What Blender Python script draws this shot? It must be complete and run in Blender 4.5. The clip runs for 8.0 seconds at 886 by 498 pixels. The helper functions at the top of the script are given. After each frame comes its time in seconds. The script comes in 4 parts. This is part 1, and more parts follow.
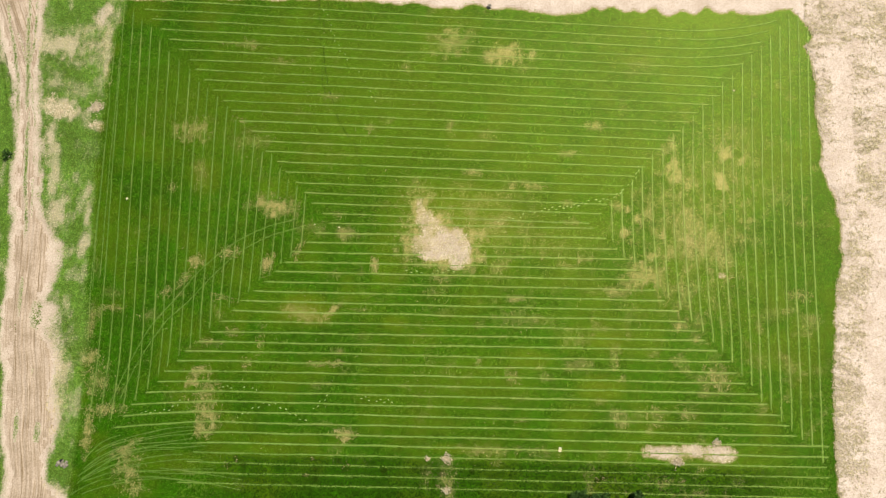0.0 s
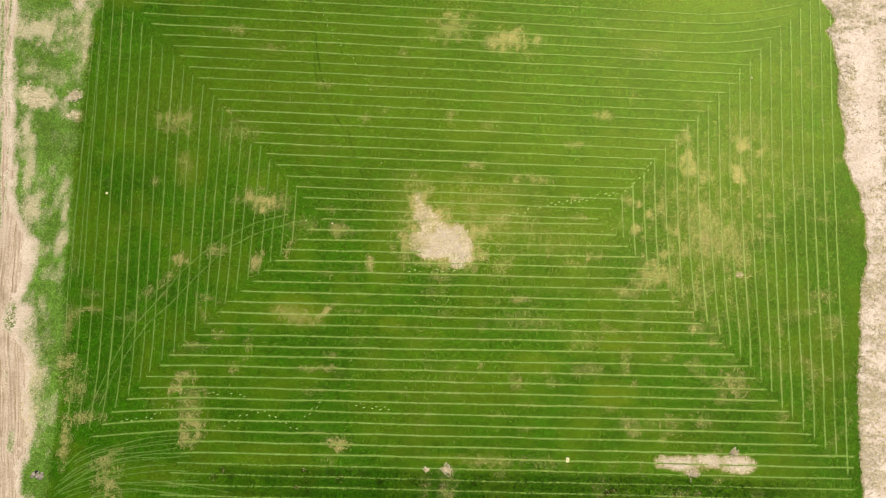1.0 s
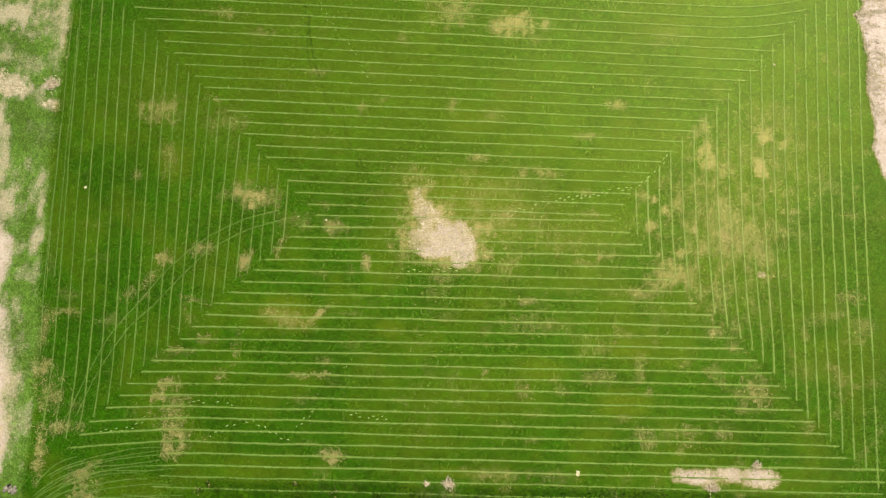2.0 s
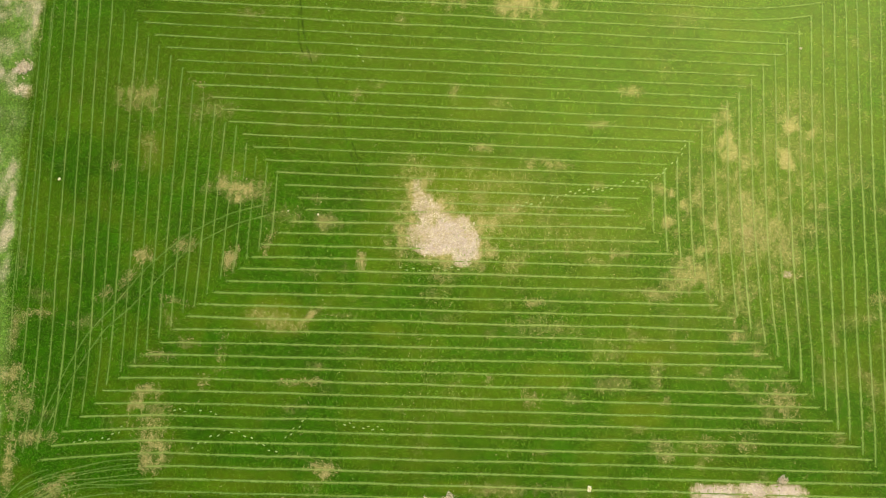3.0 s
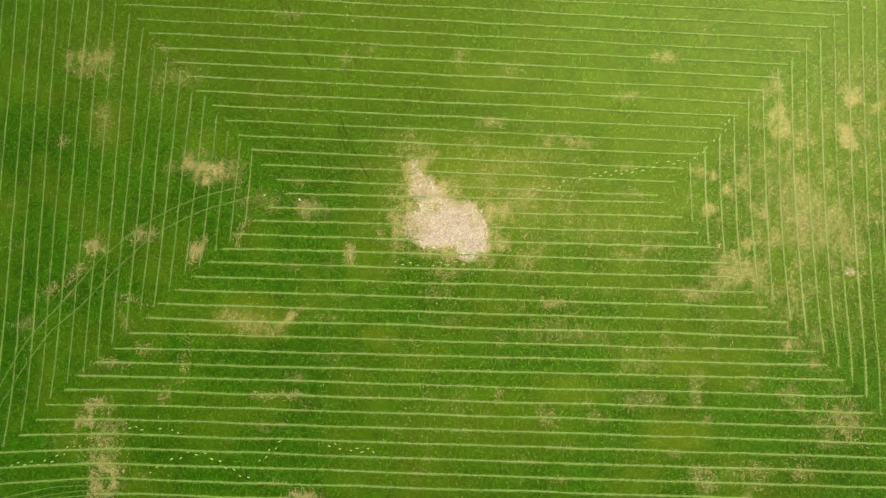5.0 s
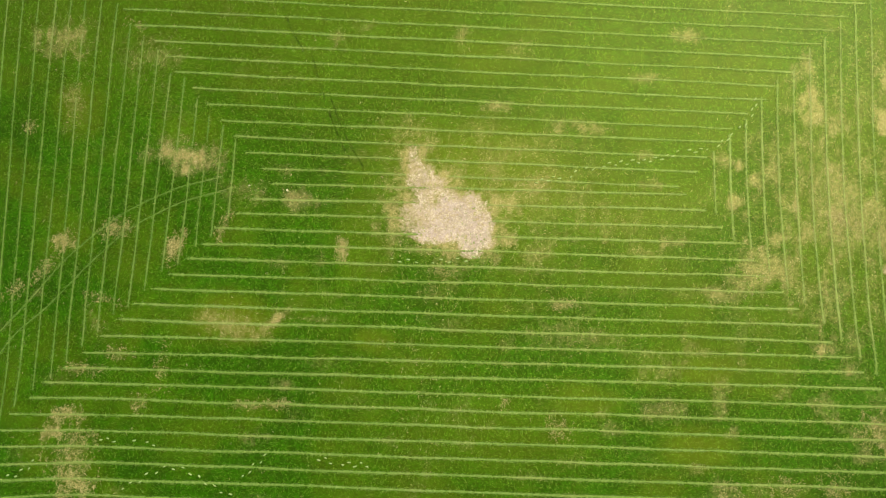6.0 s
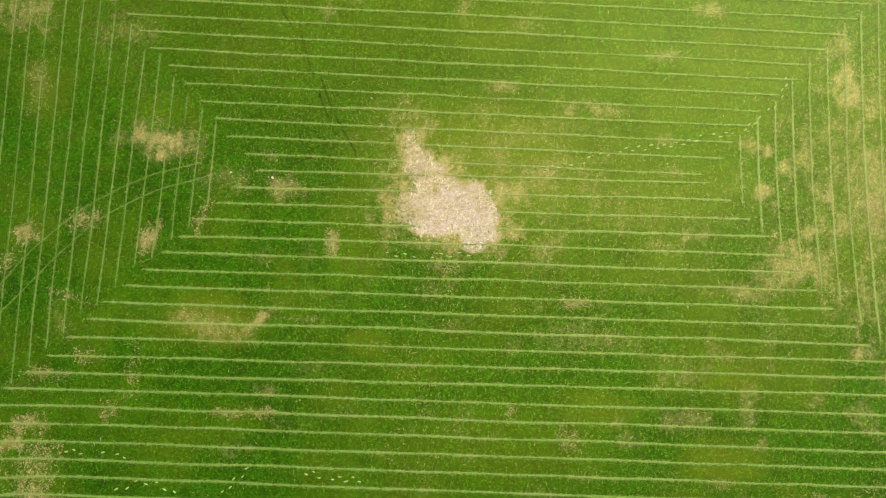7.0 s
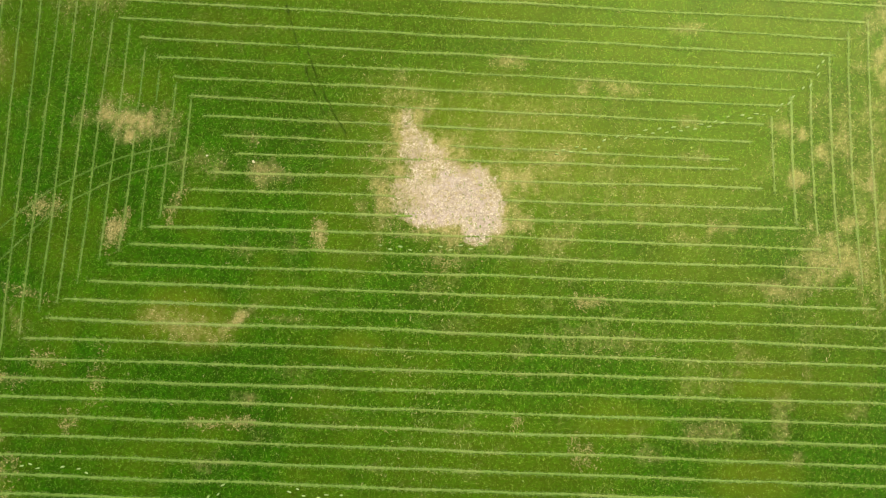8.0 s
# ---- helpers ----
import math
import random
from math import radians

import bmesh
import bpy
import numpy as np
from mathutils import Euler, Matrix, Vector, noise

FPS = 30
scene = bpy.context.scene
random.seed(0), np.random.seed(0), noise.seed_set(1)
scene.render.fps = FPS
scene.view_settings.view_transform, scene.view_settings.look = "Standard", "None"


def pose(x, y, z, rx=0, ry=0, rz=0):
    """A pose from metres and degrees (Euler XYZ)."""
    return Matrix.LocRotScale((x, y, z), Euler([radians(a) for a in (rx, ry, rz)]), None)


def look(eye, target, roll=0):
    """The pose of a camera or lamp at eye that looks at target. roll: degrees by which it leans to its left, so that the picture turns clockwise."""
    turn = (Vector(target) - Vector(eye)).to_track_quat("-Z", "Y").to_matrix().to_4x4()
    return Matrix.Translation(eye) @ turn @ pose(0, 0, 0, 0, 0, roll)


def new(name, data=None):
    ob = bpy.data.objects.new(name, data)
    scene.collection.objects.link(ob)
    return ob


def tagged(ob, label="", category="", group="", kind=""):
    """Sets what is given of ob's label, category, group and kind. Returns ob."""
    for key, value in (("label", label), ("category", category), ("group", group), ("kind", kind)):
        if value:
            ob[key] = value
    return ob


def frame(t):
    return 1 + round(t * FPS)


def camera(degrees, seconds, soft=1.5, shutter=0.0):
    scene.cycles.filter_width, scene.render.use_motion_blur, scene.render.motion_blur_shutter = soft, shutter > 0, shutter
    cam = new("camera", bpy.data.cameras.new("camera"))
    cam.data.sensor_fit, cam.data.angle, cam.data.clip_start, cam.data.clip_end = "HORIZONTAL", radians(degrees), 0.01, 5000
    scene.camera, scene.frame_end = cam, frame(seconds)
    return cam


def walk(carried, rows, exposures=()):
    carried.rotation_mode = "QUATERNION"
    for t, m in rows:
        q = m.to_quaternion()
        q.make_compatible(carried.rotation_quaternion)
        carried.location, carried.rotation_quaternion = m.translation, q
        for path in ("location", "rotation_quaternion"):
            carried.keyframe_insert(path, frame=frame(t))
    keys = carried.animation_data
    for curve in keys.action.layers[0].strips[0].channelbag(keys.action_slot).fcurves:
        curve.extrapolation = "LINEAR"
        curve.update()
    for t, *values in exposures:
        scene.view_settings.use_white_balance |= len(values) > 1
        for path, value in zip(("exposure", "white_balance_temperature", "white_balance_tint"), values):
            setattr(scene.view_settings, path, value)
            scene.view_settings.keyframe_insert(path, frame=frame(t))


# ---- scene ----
cam = camera(66.0, 8.0, soft=1.1)
# seconds, place in metres, turn in degrees: a slow descent over the field
ROWS = [
    (0, 0.94, -1.724, 90.33, 7.1, 0.302, 1.466),
    (0.5, 0.97, -1.381, 87.725, 6.995, 0.304, 1.448),
    (1, 0.94, -1.071, 84.934, 6.892, 0.319, 1.424),
    (1.5, 0.855, -0.752, 82.251, 6.83, 0.35, 1.437),
    (3, 0.723, -0.028, 73.671, 6.735, 0.414, 1.575),
    (3.5, 0.623, 0.163, 70.945, 6.679, 0.434, 1.621),
    (4, 0.568, 0.356, 68.112, 6.613, 0.455, 1.657),
    (4.5, 0.547, 0.515, 65.513, 6.548, 0.477, 1.724),
    (6, 0.437, 1.068, 57.524, 6.357, 0.523, 1.901),
    (6.5, 0.363, 1.158, 55.017, 6.297, 0.473, 1.943),
    (7, 0.255, 1.217, 52.363, 6.247, 0.391, 1.984),
    (7.5, 0.177, 1.283, 49.831, 6.21, 0.313, 2.056),
    (8, 0.128, 1.322, 47.104, 6.167, 0.22, 2.138),
]
walk(cam, [(r[0], pose(*r[1:])) for r in ROWS])

# ---- light ----
SUN_HEIGHT, SUN_SIDE = 56.0, 40.0      # degrees above the horizon, degrees clockwise from +y
world = bpy.data.worlds.new("sky")
scene.world = world
world.use_nodes = True
sky = world.node_tree.nodes.new("ShaderNodeTexSky")
sky.sky_type, sky.sun_disc = "NISHITA", False
sky.sun_elevation, sky.sun_rotation = radians(SUN_HEIGHT), radians(SUN_SIDE)
back = world.node_tree.nodes["Background"]
back.inputs["Strength"].default_value = 0.055
world.node_tree.links.new(sky.outputs[0], back.inputs["Color"])
lamp = bpy.data.lights.new("sun", "SUN")
lamp.energy, lamp.angle, lamp.color = 5.0, radians(0.6), (1.0, 0.95, 0.86)
sun = new("sun", lamp)
away = Vector((math.sin(radians(SUN_SIDE)), math.cos(radians(SUN_SIDE)), math.tan(radians(SUN_HEIGHT))))
sun.matrix_world = look(away * 200, (0, 0, 0))
scene.view_settings.exposure = 0.62

# ---- helpers ----
rng = np.random.RandomState(7)
LATTICE = np.random.RandomState(3).rand(8, 257, 257)


def value_noise(x, y, size, seed=0):
    """Smooth noise 0..1 with cells of the given size in metres."""
    g = LATTICE[seed % 8]
    u, v = np.asarray(x) / size + 31.7 * seed, np.asarray(y) / size + 17.3 * seed
    i, j = np.floor(u).astype(int), np.floor(v).astype(int)
    a, b = u - i, v - j
    a, b = a * a * (3 - 2 * a), b * b * (3 - 2 * b)
    i, j = i % 256, j % 256
    return (g[i, j] * (1 - a) + g[i + 1, j] * a) * (1 - b) + (g[i, j + 1] * (1 - a) + g[i + 1, j + 1] * a) * b


def fbm(x, y, size, seed=0, steps=4):
    total, weight, sum_w = 0.0, 1.0, 0.0
    for k in range(steps):
        total = total + weight * value_noise(x, y, size / 2.1 ** k, seed + k)
        sum_w += weight
        weight *= 0.55
    return total / sum_w


def smooth(a, b, v):
    t = np.clip((v - a) / (b - a), 0, 1)
    return t * t * (3 - 2 * t)


def height(x, y):
    """The ground's gentle unevenness."""
    return 0.16 * (fbm(x, y, 9.0, 2, 3) - 0.5)


def mesh_from(name, verts, faces, size, floats=None, smooth_faces=False):
    """A mesh out of arrays; size: corners of a face; floats: point attributes."""
    me = bpy.data.meshes.new(name)
    verts, faces = np.asarray(verts, np.float32), np.asarray(faces, np.int32)
    me.vertices.add(len(verts))
    me.vertices.foreach_set("co", verts.ravel())
    me.loops.add(faces.size)
    me.loops.foreach_set("vertex_index", faces.ravel())
    me.polygons.add(len(faces))
    me.polygons.foreach_set("loop_start", np.arange(0, faces.size, size, dtype=np.int32))
    me.polygons.foreach_set("use_smooth", np.full(len(faces), smooth_faces))
    me.update(calc_edges=True)
    for key, values in (floats or {}).items():
        me.attributes.new(key, "FLOAT", "POINT").data.foreach_set("value", np.asarray(values, np.float32))
    return me


def tufts(name, x, y, tall, reach, wide, blades, material, floats=None, lift=0.0, seed=1, base=(0.0, 0.0), comb=0.0):
    """Grass tufts at x, y: each a spray of pointed blades that lean out; comb: the share of them that lie along y."""
    r = np.random.RandomState(seed)
    n = len(x)
    x, y = np.repeat(x, blades), np.repeat(y, blades)
    tall, reach, wide = (np.repeat(np.broadcast_to(v, n), blades) for v in (tall, reach, wide))
    m = n * blades
    turn = r.rand(m) * 2 * np.pi
    turn = np.where(r.rand(m) < comb, np.where(turn < np.pi, 0.5, 1.5) * np.pi + 0.3 * r.randn(m), turn)
    tall = tall * r.uniform(0.4, 1.25, m)
    reach = reach * r.uniform(0.4, 1.2, m)
    c, s = np.cos(turn), np.sin(turn)
    bx, by = x + 0.25 * reach * r.randn(m), y + 0.25 * reach * r.randn(m)
    z = height(bx + base[0], by + base[1]) - (height(*base) if base != (0.0, 0.0) else 0.0) + lift - 0.01
    v = np.empty((m, 3, 3), np.float32)
    v[:, 0] = np.stack((bx - s * wide, by + c * wide, z), 1)
    v[:, 1] = np.stack((bx + s * wide, by - c * wide, z), 1)
    v[:, 2] = np.stack((bx + c * reach, by + s * reach, z + tall), 1)
    more = {k: np.repeat(np.repeat(np.broadcast_to(a, n), blades), 3) for k, a in (floats or {}).items()}
    me = mesh_from(name, v.reshape(-1, 3), np.arange(3 * m).reshape(-1, 3), 3, more)
    me.materials.append(material)
    return me


def scatter(x0, x1, y0, y1, per_m2, seed):
    """Evenly spread places with jitter."""
    r = np.random.RandomState(seed)
    n = int((x1 - x0) * (y1 - y0) * per_m2)
    return r.uniform(x0, x1, n), r.uniform(y0, y1, n)


# ---- materials ----
def nodes_of(name, rough=0.9, spec=0.2):
    mat = bpy.data.materials.new(name)
    mat.use_nodes = True
    bsdf = mat.node_tree.nodes["Principled BSDF"]
    bsdf.inputs["Roughness"].default_value = rough
    bsdf.inputs["Specular IOR Level"].default_value = spec
    return mat, mat.node_tree, bsdf


def noise_node(tree, scale, detail=4.0, rough=0.6):
    tex = tree.nodes.new("ShaderNodeTexNoise")
    tex.inputs["Scale"].default_value, tex.inputs["Detail"].default_value = scale, detail
    tex.inputs["Roughness"].default_value = rough
    where = tree.nodes.new("ShaderNodeNewGeometry")
    tree.links.new(where.outputs["Position"], tex.inputs["Vector"])
    return tex.outputs["Fac"]


def ramp(tree, fac, *stops):
    node = tree.nodes.new("ShaderNodeValToRGB")
    bar = node.color_ramp.elements
    while len(bar) < len(stops):
        bar.new(0.5)
    for el, (at, col) in zip(bar, stops):
        el.position, el.color = at, (*col, 1)
    tree.links.new(fac, node.inputs[0])
    return node.outputs[0]


def mix(tree, fac, a, b, how="MIX"):
    node = tree.nodes.new("ShaderNodeMix")
    node.data_type, node.blend_type = "RGBA", how
    for socket, value in ((node.inputs[0], fac), (node.inputs[6], a), (node.inputs[7], b)):
        if isinstance(value, (int, float)):
            socket.default_value = value
        elif isinstance(value, tuple):
            socket.default_value = (*value, 1)
        else:
            tree.links.new(value, socket)
    return node.outputs[2]


def calc(tree, how, a, b, clamp=False):
    node = tree.nodes.new("ShaderNodeMath")
    node.operation, node.use_clamp = how, clamp
    for socket, value in zip(node.inputs, (a, b)):
        if isinstance(value, (int, float)):
            socket.default_value = value
        else:
            tree.links.new(value, socket)
    return node.outputs[0]


def attr(tree, key):
    node = tree.nodes.new("ShaderNodeAttribute")
    node.attribute_name = key
    return node.outputs["Fac"]


def island(tree):
    return tree.nodes.new("ShaderNodeNewGeometry").outputs["Random Per Island"]


def relief(tree, bsdf, fac, strength, depth):
    node = tree.nodes.new("ShaderNodeBump")
    node.inputs["Strength"].default_value, node.inputs["Distance"].default_value = strength, depth
    tree.links.new(fac, node.inputs["Height"])
    tree.links.new(node.outputs[0], bsdf.inputs["Normal"])


GREEN_DARK, GREEN, GREEN_PALE = (0.0050, 0.031, 0.0002), (0.0150, 0.067, 0.0003), (0.035, 0.110, 0.0005)
STRAW_DARK, STRAW, STRAW_PALE = (0.18, 0.14, 0.04), (0.36, 0.28, 0.11), (0.54, 0.44, 0.23)
YELLOW = (0.105, 0.122, 0.005)


LUSH = (0.007, 0.036, 0.0004)


def mottled(tree, col, uneven=1.0):
    """Lighter and darker growth, from many metres down to a hand's width."""
    for scale, low, high in ((0.10, 0.86, 1.13), (0.5, 0.86, 1.13), (1.6, 0.80, 1.2), (5.0, 0.72, 1.3)):
        low, high = 1 - (1 - low) * uneven, 1 + (high - 1) * uneven
        part = ramp(tree, noise_node(tree, scale, 2), (0.36, (low, low, low)), (0.64, (high, high, high)))
        col = mix(tree, 1.0, col, part, "MULTIPLY")
    return col


def soil_colour(tree, dark=(0.42, 0.335, 0.255), pale=(0.53, 0.44, 0.355)):
    """Pale dry earth with darker, damper blotches and fine crumbs."""
    broad = ramp(tree, noise_node(tree, 0.35, 5), (0.3, dark), (0.62, pale))
    fine = ramp(tree, noise_node(tree, 5.0, 6, 0.7), (0.32, (0.68, 0.64, 0.58)), (0.58, (1, 1, 1)))
    return mix(tree, 1.0, broad, fine, "MULTIPLY")


def make_soil(name):
    mat, tree, bsdf = nodes_of(name, 0.95, 0.1)
    tree.links.new(soil_colour(tree), bsdf.inputs["Base Color"])
    relief(tree, bsdf, noise_node(tree, 7.0, 6, 0.7), 0.7, 0.05)
    return mat


def make_ground():
    """Thatch under the grass, straw where it dried out, bare earth where it is worn off."""
    mat, tree, bsdf = nodes_of("ground", 0.52, 0.3)
    grain = noise_node(tree, 6.0, 6, 0.7)
    thatch = mottled(tree, ramp(tree, grain, (0.3, GREEN_DARK), (0.7, GREEN)))
    bsdf.inputs["Specular Tint"].default_value = (0.80, 1.0, 0.13, 1)
    thatch = mix(tree, attr(tree, "yellow"), thatch, YELLOW)
    thatch = mix(tree, attr(tree, "verge"), thatch, mottled(tree, (0.052, 0.105, 0.013)))
    straw = ramp(tree, grain, (0.3, STRAW_DARK), (0.65, STRAW))
    straw = mix(tree, attr(tree, "verge"), straw, ramp(tree, grain, (0.3, (0.25, 0.20, 0.12)), (0.65, (0.43, 0.355, 0.24))))
    rag = calc(tree, "MULTIPLY", calc(tree, "SUBTRACT", noise_node(tree, 3.2, 7, 0.8), 0.5), 2.2)
    worn = calc(tree, "ADD", attr(tree, "dry"), calc(tree, "MULTIPLY", rag, 0.9))
    worn = calc(tree, "MULTIPLY", ramp(tree, worn, (0.15, (0, 0, 0)), (0.95, (0.85, 0.85, 0.85))), calc(tree, "MULTIPLY", attr(tree, "dry"), 1.6, True))
    near = calc(tree, "MULTIPLY", attr(tree, "soil"), 3.0, True)
    bare = calc(tree, "ADD", attr(tree, "soil"), calc(tree, "MULTIPLY", calc(tree, "MULTIPLY", rag, 0.85), near))
    fringe = ramp(tree, bare, (0.08, (0, 0, 0)), (0.45, (0.6, 0.6, 0.6)))
    bare = ramp(tree, bare, (0.22, (0, 0, 0)), (0.95, (1, 1, 1)))
    col = mix(tree, worn, thatch, straw)
    col = mix(tree, fringe, col, straw)
    col = mix(tree, bare, col, soil_colour(tree, (0.37, 0.29, 0.215), (0.47, 0.385, 0.30)))
    tree.links.new(col, bsdf.inputs["Base Color"])
    tree.links.new(calc(tree, "SUBTRACT", 0.28, bare, True), bsdf.inputs["Specular IOR Level"])
    relief(tree, bsdf, noise_node(tree, 9.0, 5, 0.7), 0.25, 0.02)
    return mat


def make_grass(name, dark, mid, pale, uneven=1.0, gloss=(0.62, 1.0), dead=((0.155, 0.122, 0.04), (0.29, 0.23, 0.10), (0.44, 0.365, 0.195))):
    """Living blades: greens that differ from tuft to tuft and over the field, yellow and straw where they dry.
    They shine towards the sun's side and let some light through."""
    mat, tree, bsdf = nodes_of(name, gloss[0], gloss[1])
    bsdf.inputs["IOR"].default_value = 1.75
    bsdf.inputs["Specular Tint"].default_value = (0.80, 1.0, 0.13, 1)
    own = island(tree)
    col = ramp(tree, own, (0.0, dark), (0.5, mid), (1.0, pale))
    col = mottled(tree, col, uneven)
    col = mix(tree, attr(tree, "yellow"), col, YELLOW)
    col = mix(tree, attr(tree, "lush"), col, LUSH)
    col = mix(tree, attr(tree, "strewn"), col, (0.075, 0.155, 0.012))
    straw = ramp(tree, own, (0.0, dead[0]), (0.5, dead[1]), (1.0, dead[2]))
    col = mix(tree, attr(tree, "dry"), col, straw)
    tree.links.new(col, bsdf.inputs["Base Color"])
    dull = calc(tree, "MULTIPLY", calc(tree, "SUBTRACT", 1.0, calc(tree, "MULTIPLY", attr(tree, "lush"), 0.75)), gloss[1])
    tree.links.new(dull, bsdf.inputs["Specular IOR Level"])
    thin = tree.nodes.new("ShaderNodeBsdfTranslucent")
    tree.links.new(mix(tree, 1.0, col, (1.2, 1.2, 0.8), "MULTIPLY"), thin.inputs["Color"])
    both = tree.nodes.new("ShaderNodeMixShader")
    both.inputs[0].default_value = 0.15
    tree.links.new(bsdf.outputs[0], both.inputs[1])
    tree.links.new(thin.outputs[0], both.inputs[2])
    tree.links.new(both.outputs[0], tree.nodes["Material Output"].inputs["Surface"])
    return mat


def make_straw():
    mat, tree, bsdf = nodes_of("straw", 0.8, 0.2)
    col = ramp(tree, island(tree), (0.0, STRAW_DARK), (0.5, STRAW), (1.0, STRAW_PALE))
    tree.links.new(col, bsdf.inputs["Base Color"])
    return mat


def make_pale_straw():
    mat, tree, bsdf = nodes_of("bleached_straw", 0.85, 0.15)
    col = ramp(tree, island(tree), (0.0, (0.28, 0.22, 0.11)), (0.35, (0.48, 0.39, 0.23)), (1.0, (0.66, 0.57, 0.40)))
    tree.links.new(col, bsdf.inputs["Base Color"])
    return mat


def make_plain(name, dark, pale, scale=6.0, rough=0.85):
    mat, tree, bsdf = nodes_of(name, rough)
    tree.links.new(ramp(tree, noise_node(tree, scale, 5, 0.7), (0.3, dark), (0.7, pale)), bsdf.inputs["Base Color"])
    relief(tree, bsdf, noise_node(tree, scale * 3, 4), 0.4, 0.02)
    return mat


def make_track():
    """Driven earth: streaks along the wheels' way, paler where it is packed."""
    mat, tree, bsdf = nodes_of("driven_soil", 0.95, 0.1)
    lane = tree.nodes.new("ShaderNodeCombineXYZ")
    where = tree.nodes.new("ShaderNodeSeparateXYZ")
    place = tree.nodes.new("ShaderNodeNewGeometry")
    tree.links.new(place.outputs["Position"], where.inputs[0])
    tree.links.new(calc(tree, "MULTIPLY", attr(tree, "across"), 4.6), lane.inputs[0])
    tree.links.new(calc(tree, "MULTIPLY", where.outputs[1], 0.16), lane.inputs[1])
    tex = tree.nodes.new("ShaderNodeTexNoise")
    tex.inputs["Scale"].default_value, tex.inputs["Detail"].default_value = 1.0, 5
    tree.links.new(lane.outputs[0], tex.inputs["Vector"])
    streak = ramp(tree, tex.outputs["Fac"], (0.34, (0.52, 0.46, 0.35)), (0.46, (0.82, 0.78, 0.70)), (0.58, (1.0, 0.99, 0.97)))
    broad = tree.nodes.new("ShaderNodeTexNoise")
    broad.inputs["Scale"].default_value, broad.inputs["Detail"].default_value = 0.33, 4
    tree.links.new(lane.outputs[0], broad.inputs["Vector"])
    streak = mix(tree, ramp(tree, broad.outputs["Fac"], (0.42, (0, 0, 0)), (0.66, (0.7, 0.7, 0.7))), streak, (0.95, 0.93, 0.90))
    tree.links.new(mix(tree, 1.0, soil_colour(tree, (0.30, 0.235, 0.165), (0.42, 0.34, 0.26)), streak, "MULTIPLY"), bsdf.inputs["Base Color"])
    relief(tree, bsdf, noise_node(tree, 7.0, 6, 0.7), 0.7, 0.05)
    return mat


def make_ridge():
    """Matted clippings: pale where they lie thick, the grass's own green where they thin out."""
    mat, tree, bsdf = nodes_of("matted_clippings", 0.6, 0.5)
    bsdf.inputs["Specular Tint"].default_value = (0.88, 1.0, 0.3, 1)
    pale = ramp(tree, noise_node(tree, 4.0, 5, 0.75), (0.3, (0.055, 0.13, 0.008)), (0.5, (0.108, 0.185, 0.027)), (0.72, (0.195, 0.265, 0.072)))
    thin = calc(tree, "ADD", attr(tree, "full"), calc(tree, "MULTIPLY", calc(tree, "SUBTRACT", noise_node(tree, 2.6, 6, 0.75), 0.5), 1.5), True)
    col = mix(tree, thin, GREEN, pale)
    col = mix(tree, attr(tree, "dry"), col, STRAW)
    tree.links.new(col, bsdf.inputs["Base Color"])
    relief(tree, bsdf, noise_node(tree, 12.0, 4), 0.5, 0.02)
    return mat


def make_tangle():
    mat, tree, bsdf = nodes_of("tangled_dead_weed", 0.85, 0.15)
    col = ramp(tree, island(tree), (0.0, (0.08, 0.08, 0.015)), (0.3, (0.19, 0.165, 0.045)), (0.65, (0.31, 0.265, 0.085)), (1.0, (0.45, 0.39, 0.17)))
    tree.links.new(col, bsdf.inputs["Base Color"])
    return mat


PALE_STRAW, TANGLE = make_pale_straw(), make_tangle()
SOIL, TRACK, GROUND, STRAW_MAT = make_soil("dry_soil"), make_track(), make_ground(), make_straw()
GRASS = make_grass("mown_grass", GREEN_DARK, GREEN, GREEN_PALE)
VERGE = make_grass("verge_grass", (0.042, 0.092, 0.006), (0.074, 0.134, 0.015), (0.12, 0.18, 0.036), 1.2, (0.6, 0.5), ((0.24, 0.19, 0.11), (0.40, 0.33, 0.21), (0.57, 0.49, 0.34)))
CLIPPINGS = make_grass("grass_clippings", (0.055, 0.13, 0.010), (0.118, 0.196, 0.030), (0.215, 0.288, 0.08), 0.4, (0.55, 0.6))
TRODDEN = make_grass("trodden_grass", (0.008, 0.026, 0.0003), (0.014, 0.042, 0.0005), (0.028, 0.07, 0.001), 0.6, (0.6, 0.5))
RIDGE = make_ridge()
PRESSED = make_plain("pressed_pale_grass", (0.15, 0.23, 0.05), (0.29, 0.36, 0.13), 4.0, 0.5)
PRESSED.node_tree.nodes["Principled BSDF"].inputs["Specular Tint"].default_value = (0.88, 1.0, 0.3, 1)
LEAF = make_plain("shrub_leaf", (0.012, 0.035, 0.003), (0.04, 0.09, 0.010), 3.0, 0.7)
STONE = make_plain("pale_stone", (0.08, 0.07, 0.05), (0.27, 0.235, 0.17), 5.0)
WOOD = make_plain("weathered_wood", (0.24, 0.20, 0.14), (0.50, 0.45, 0.36), 8.0)
PAPER = make_plain("faded_sheet", (0.36, 0.33, 0.15), (0.56, 0.52, 0.28), 4.0, 0.7)

# ---- the plan: worn and dried-out places (x, y, half width, half depth, turn, how far gone) ----
PATCHES = []


def dry(*p):
    PATCHES.append(("dry", *p))


def bare(*p):
    PATCHES.append(("soil", *p))


def yellow(*p):
    PATCHES.append(("yellow", *p))


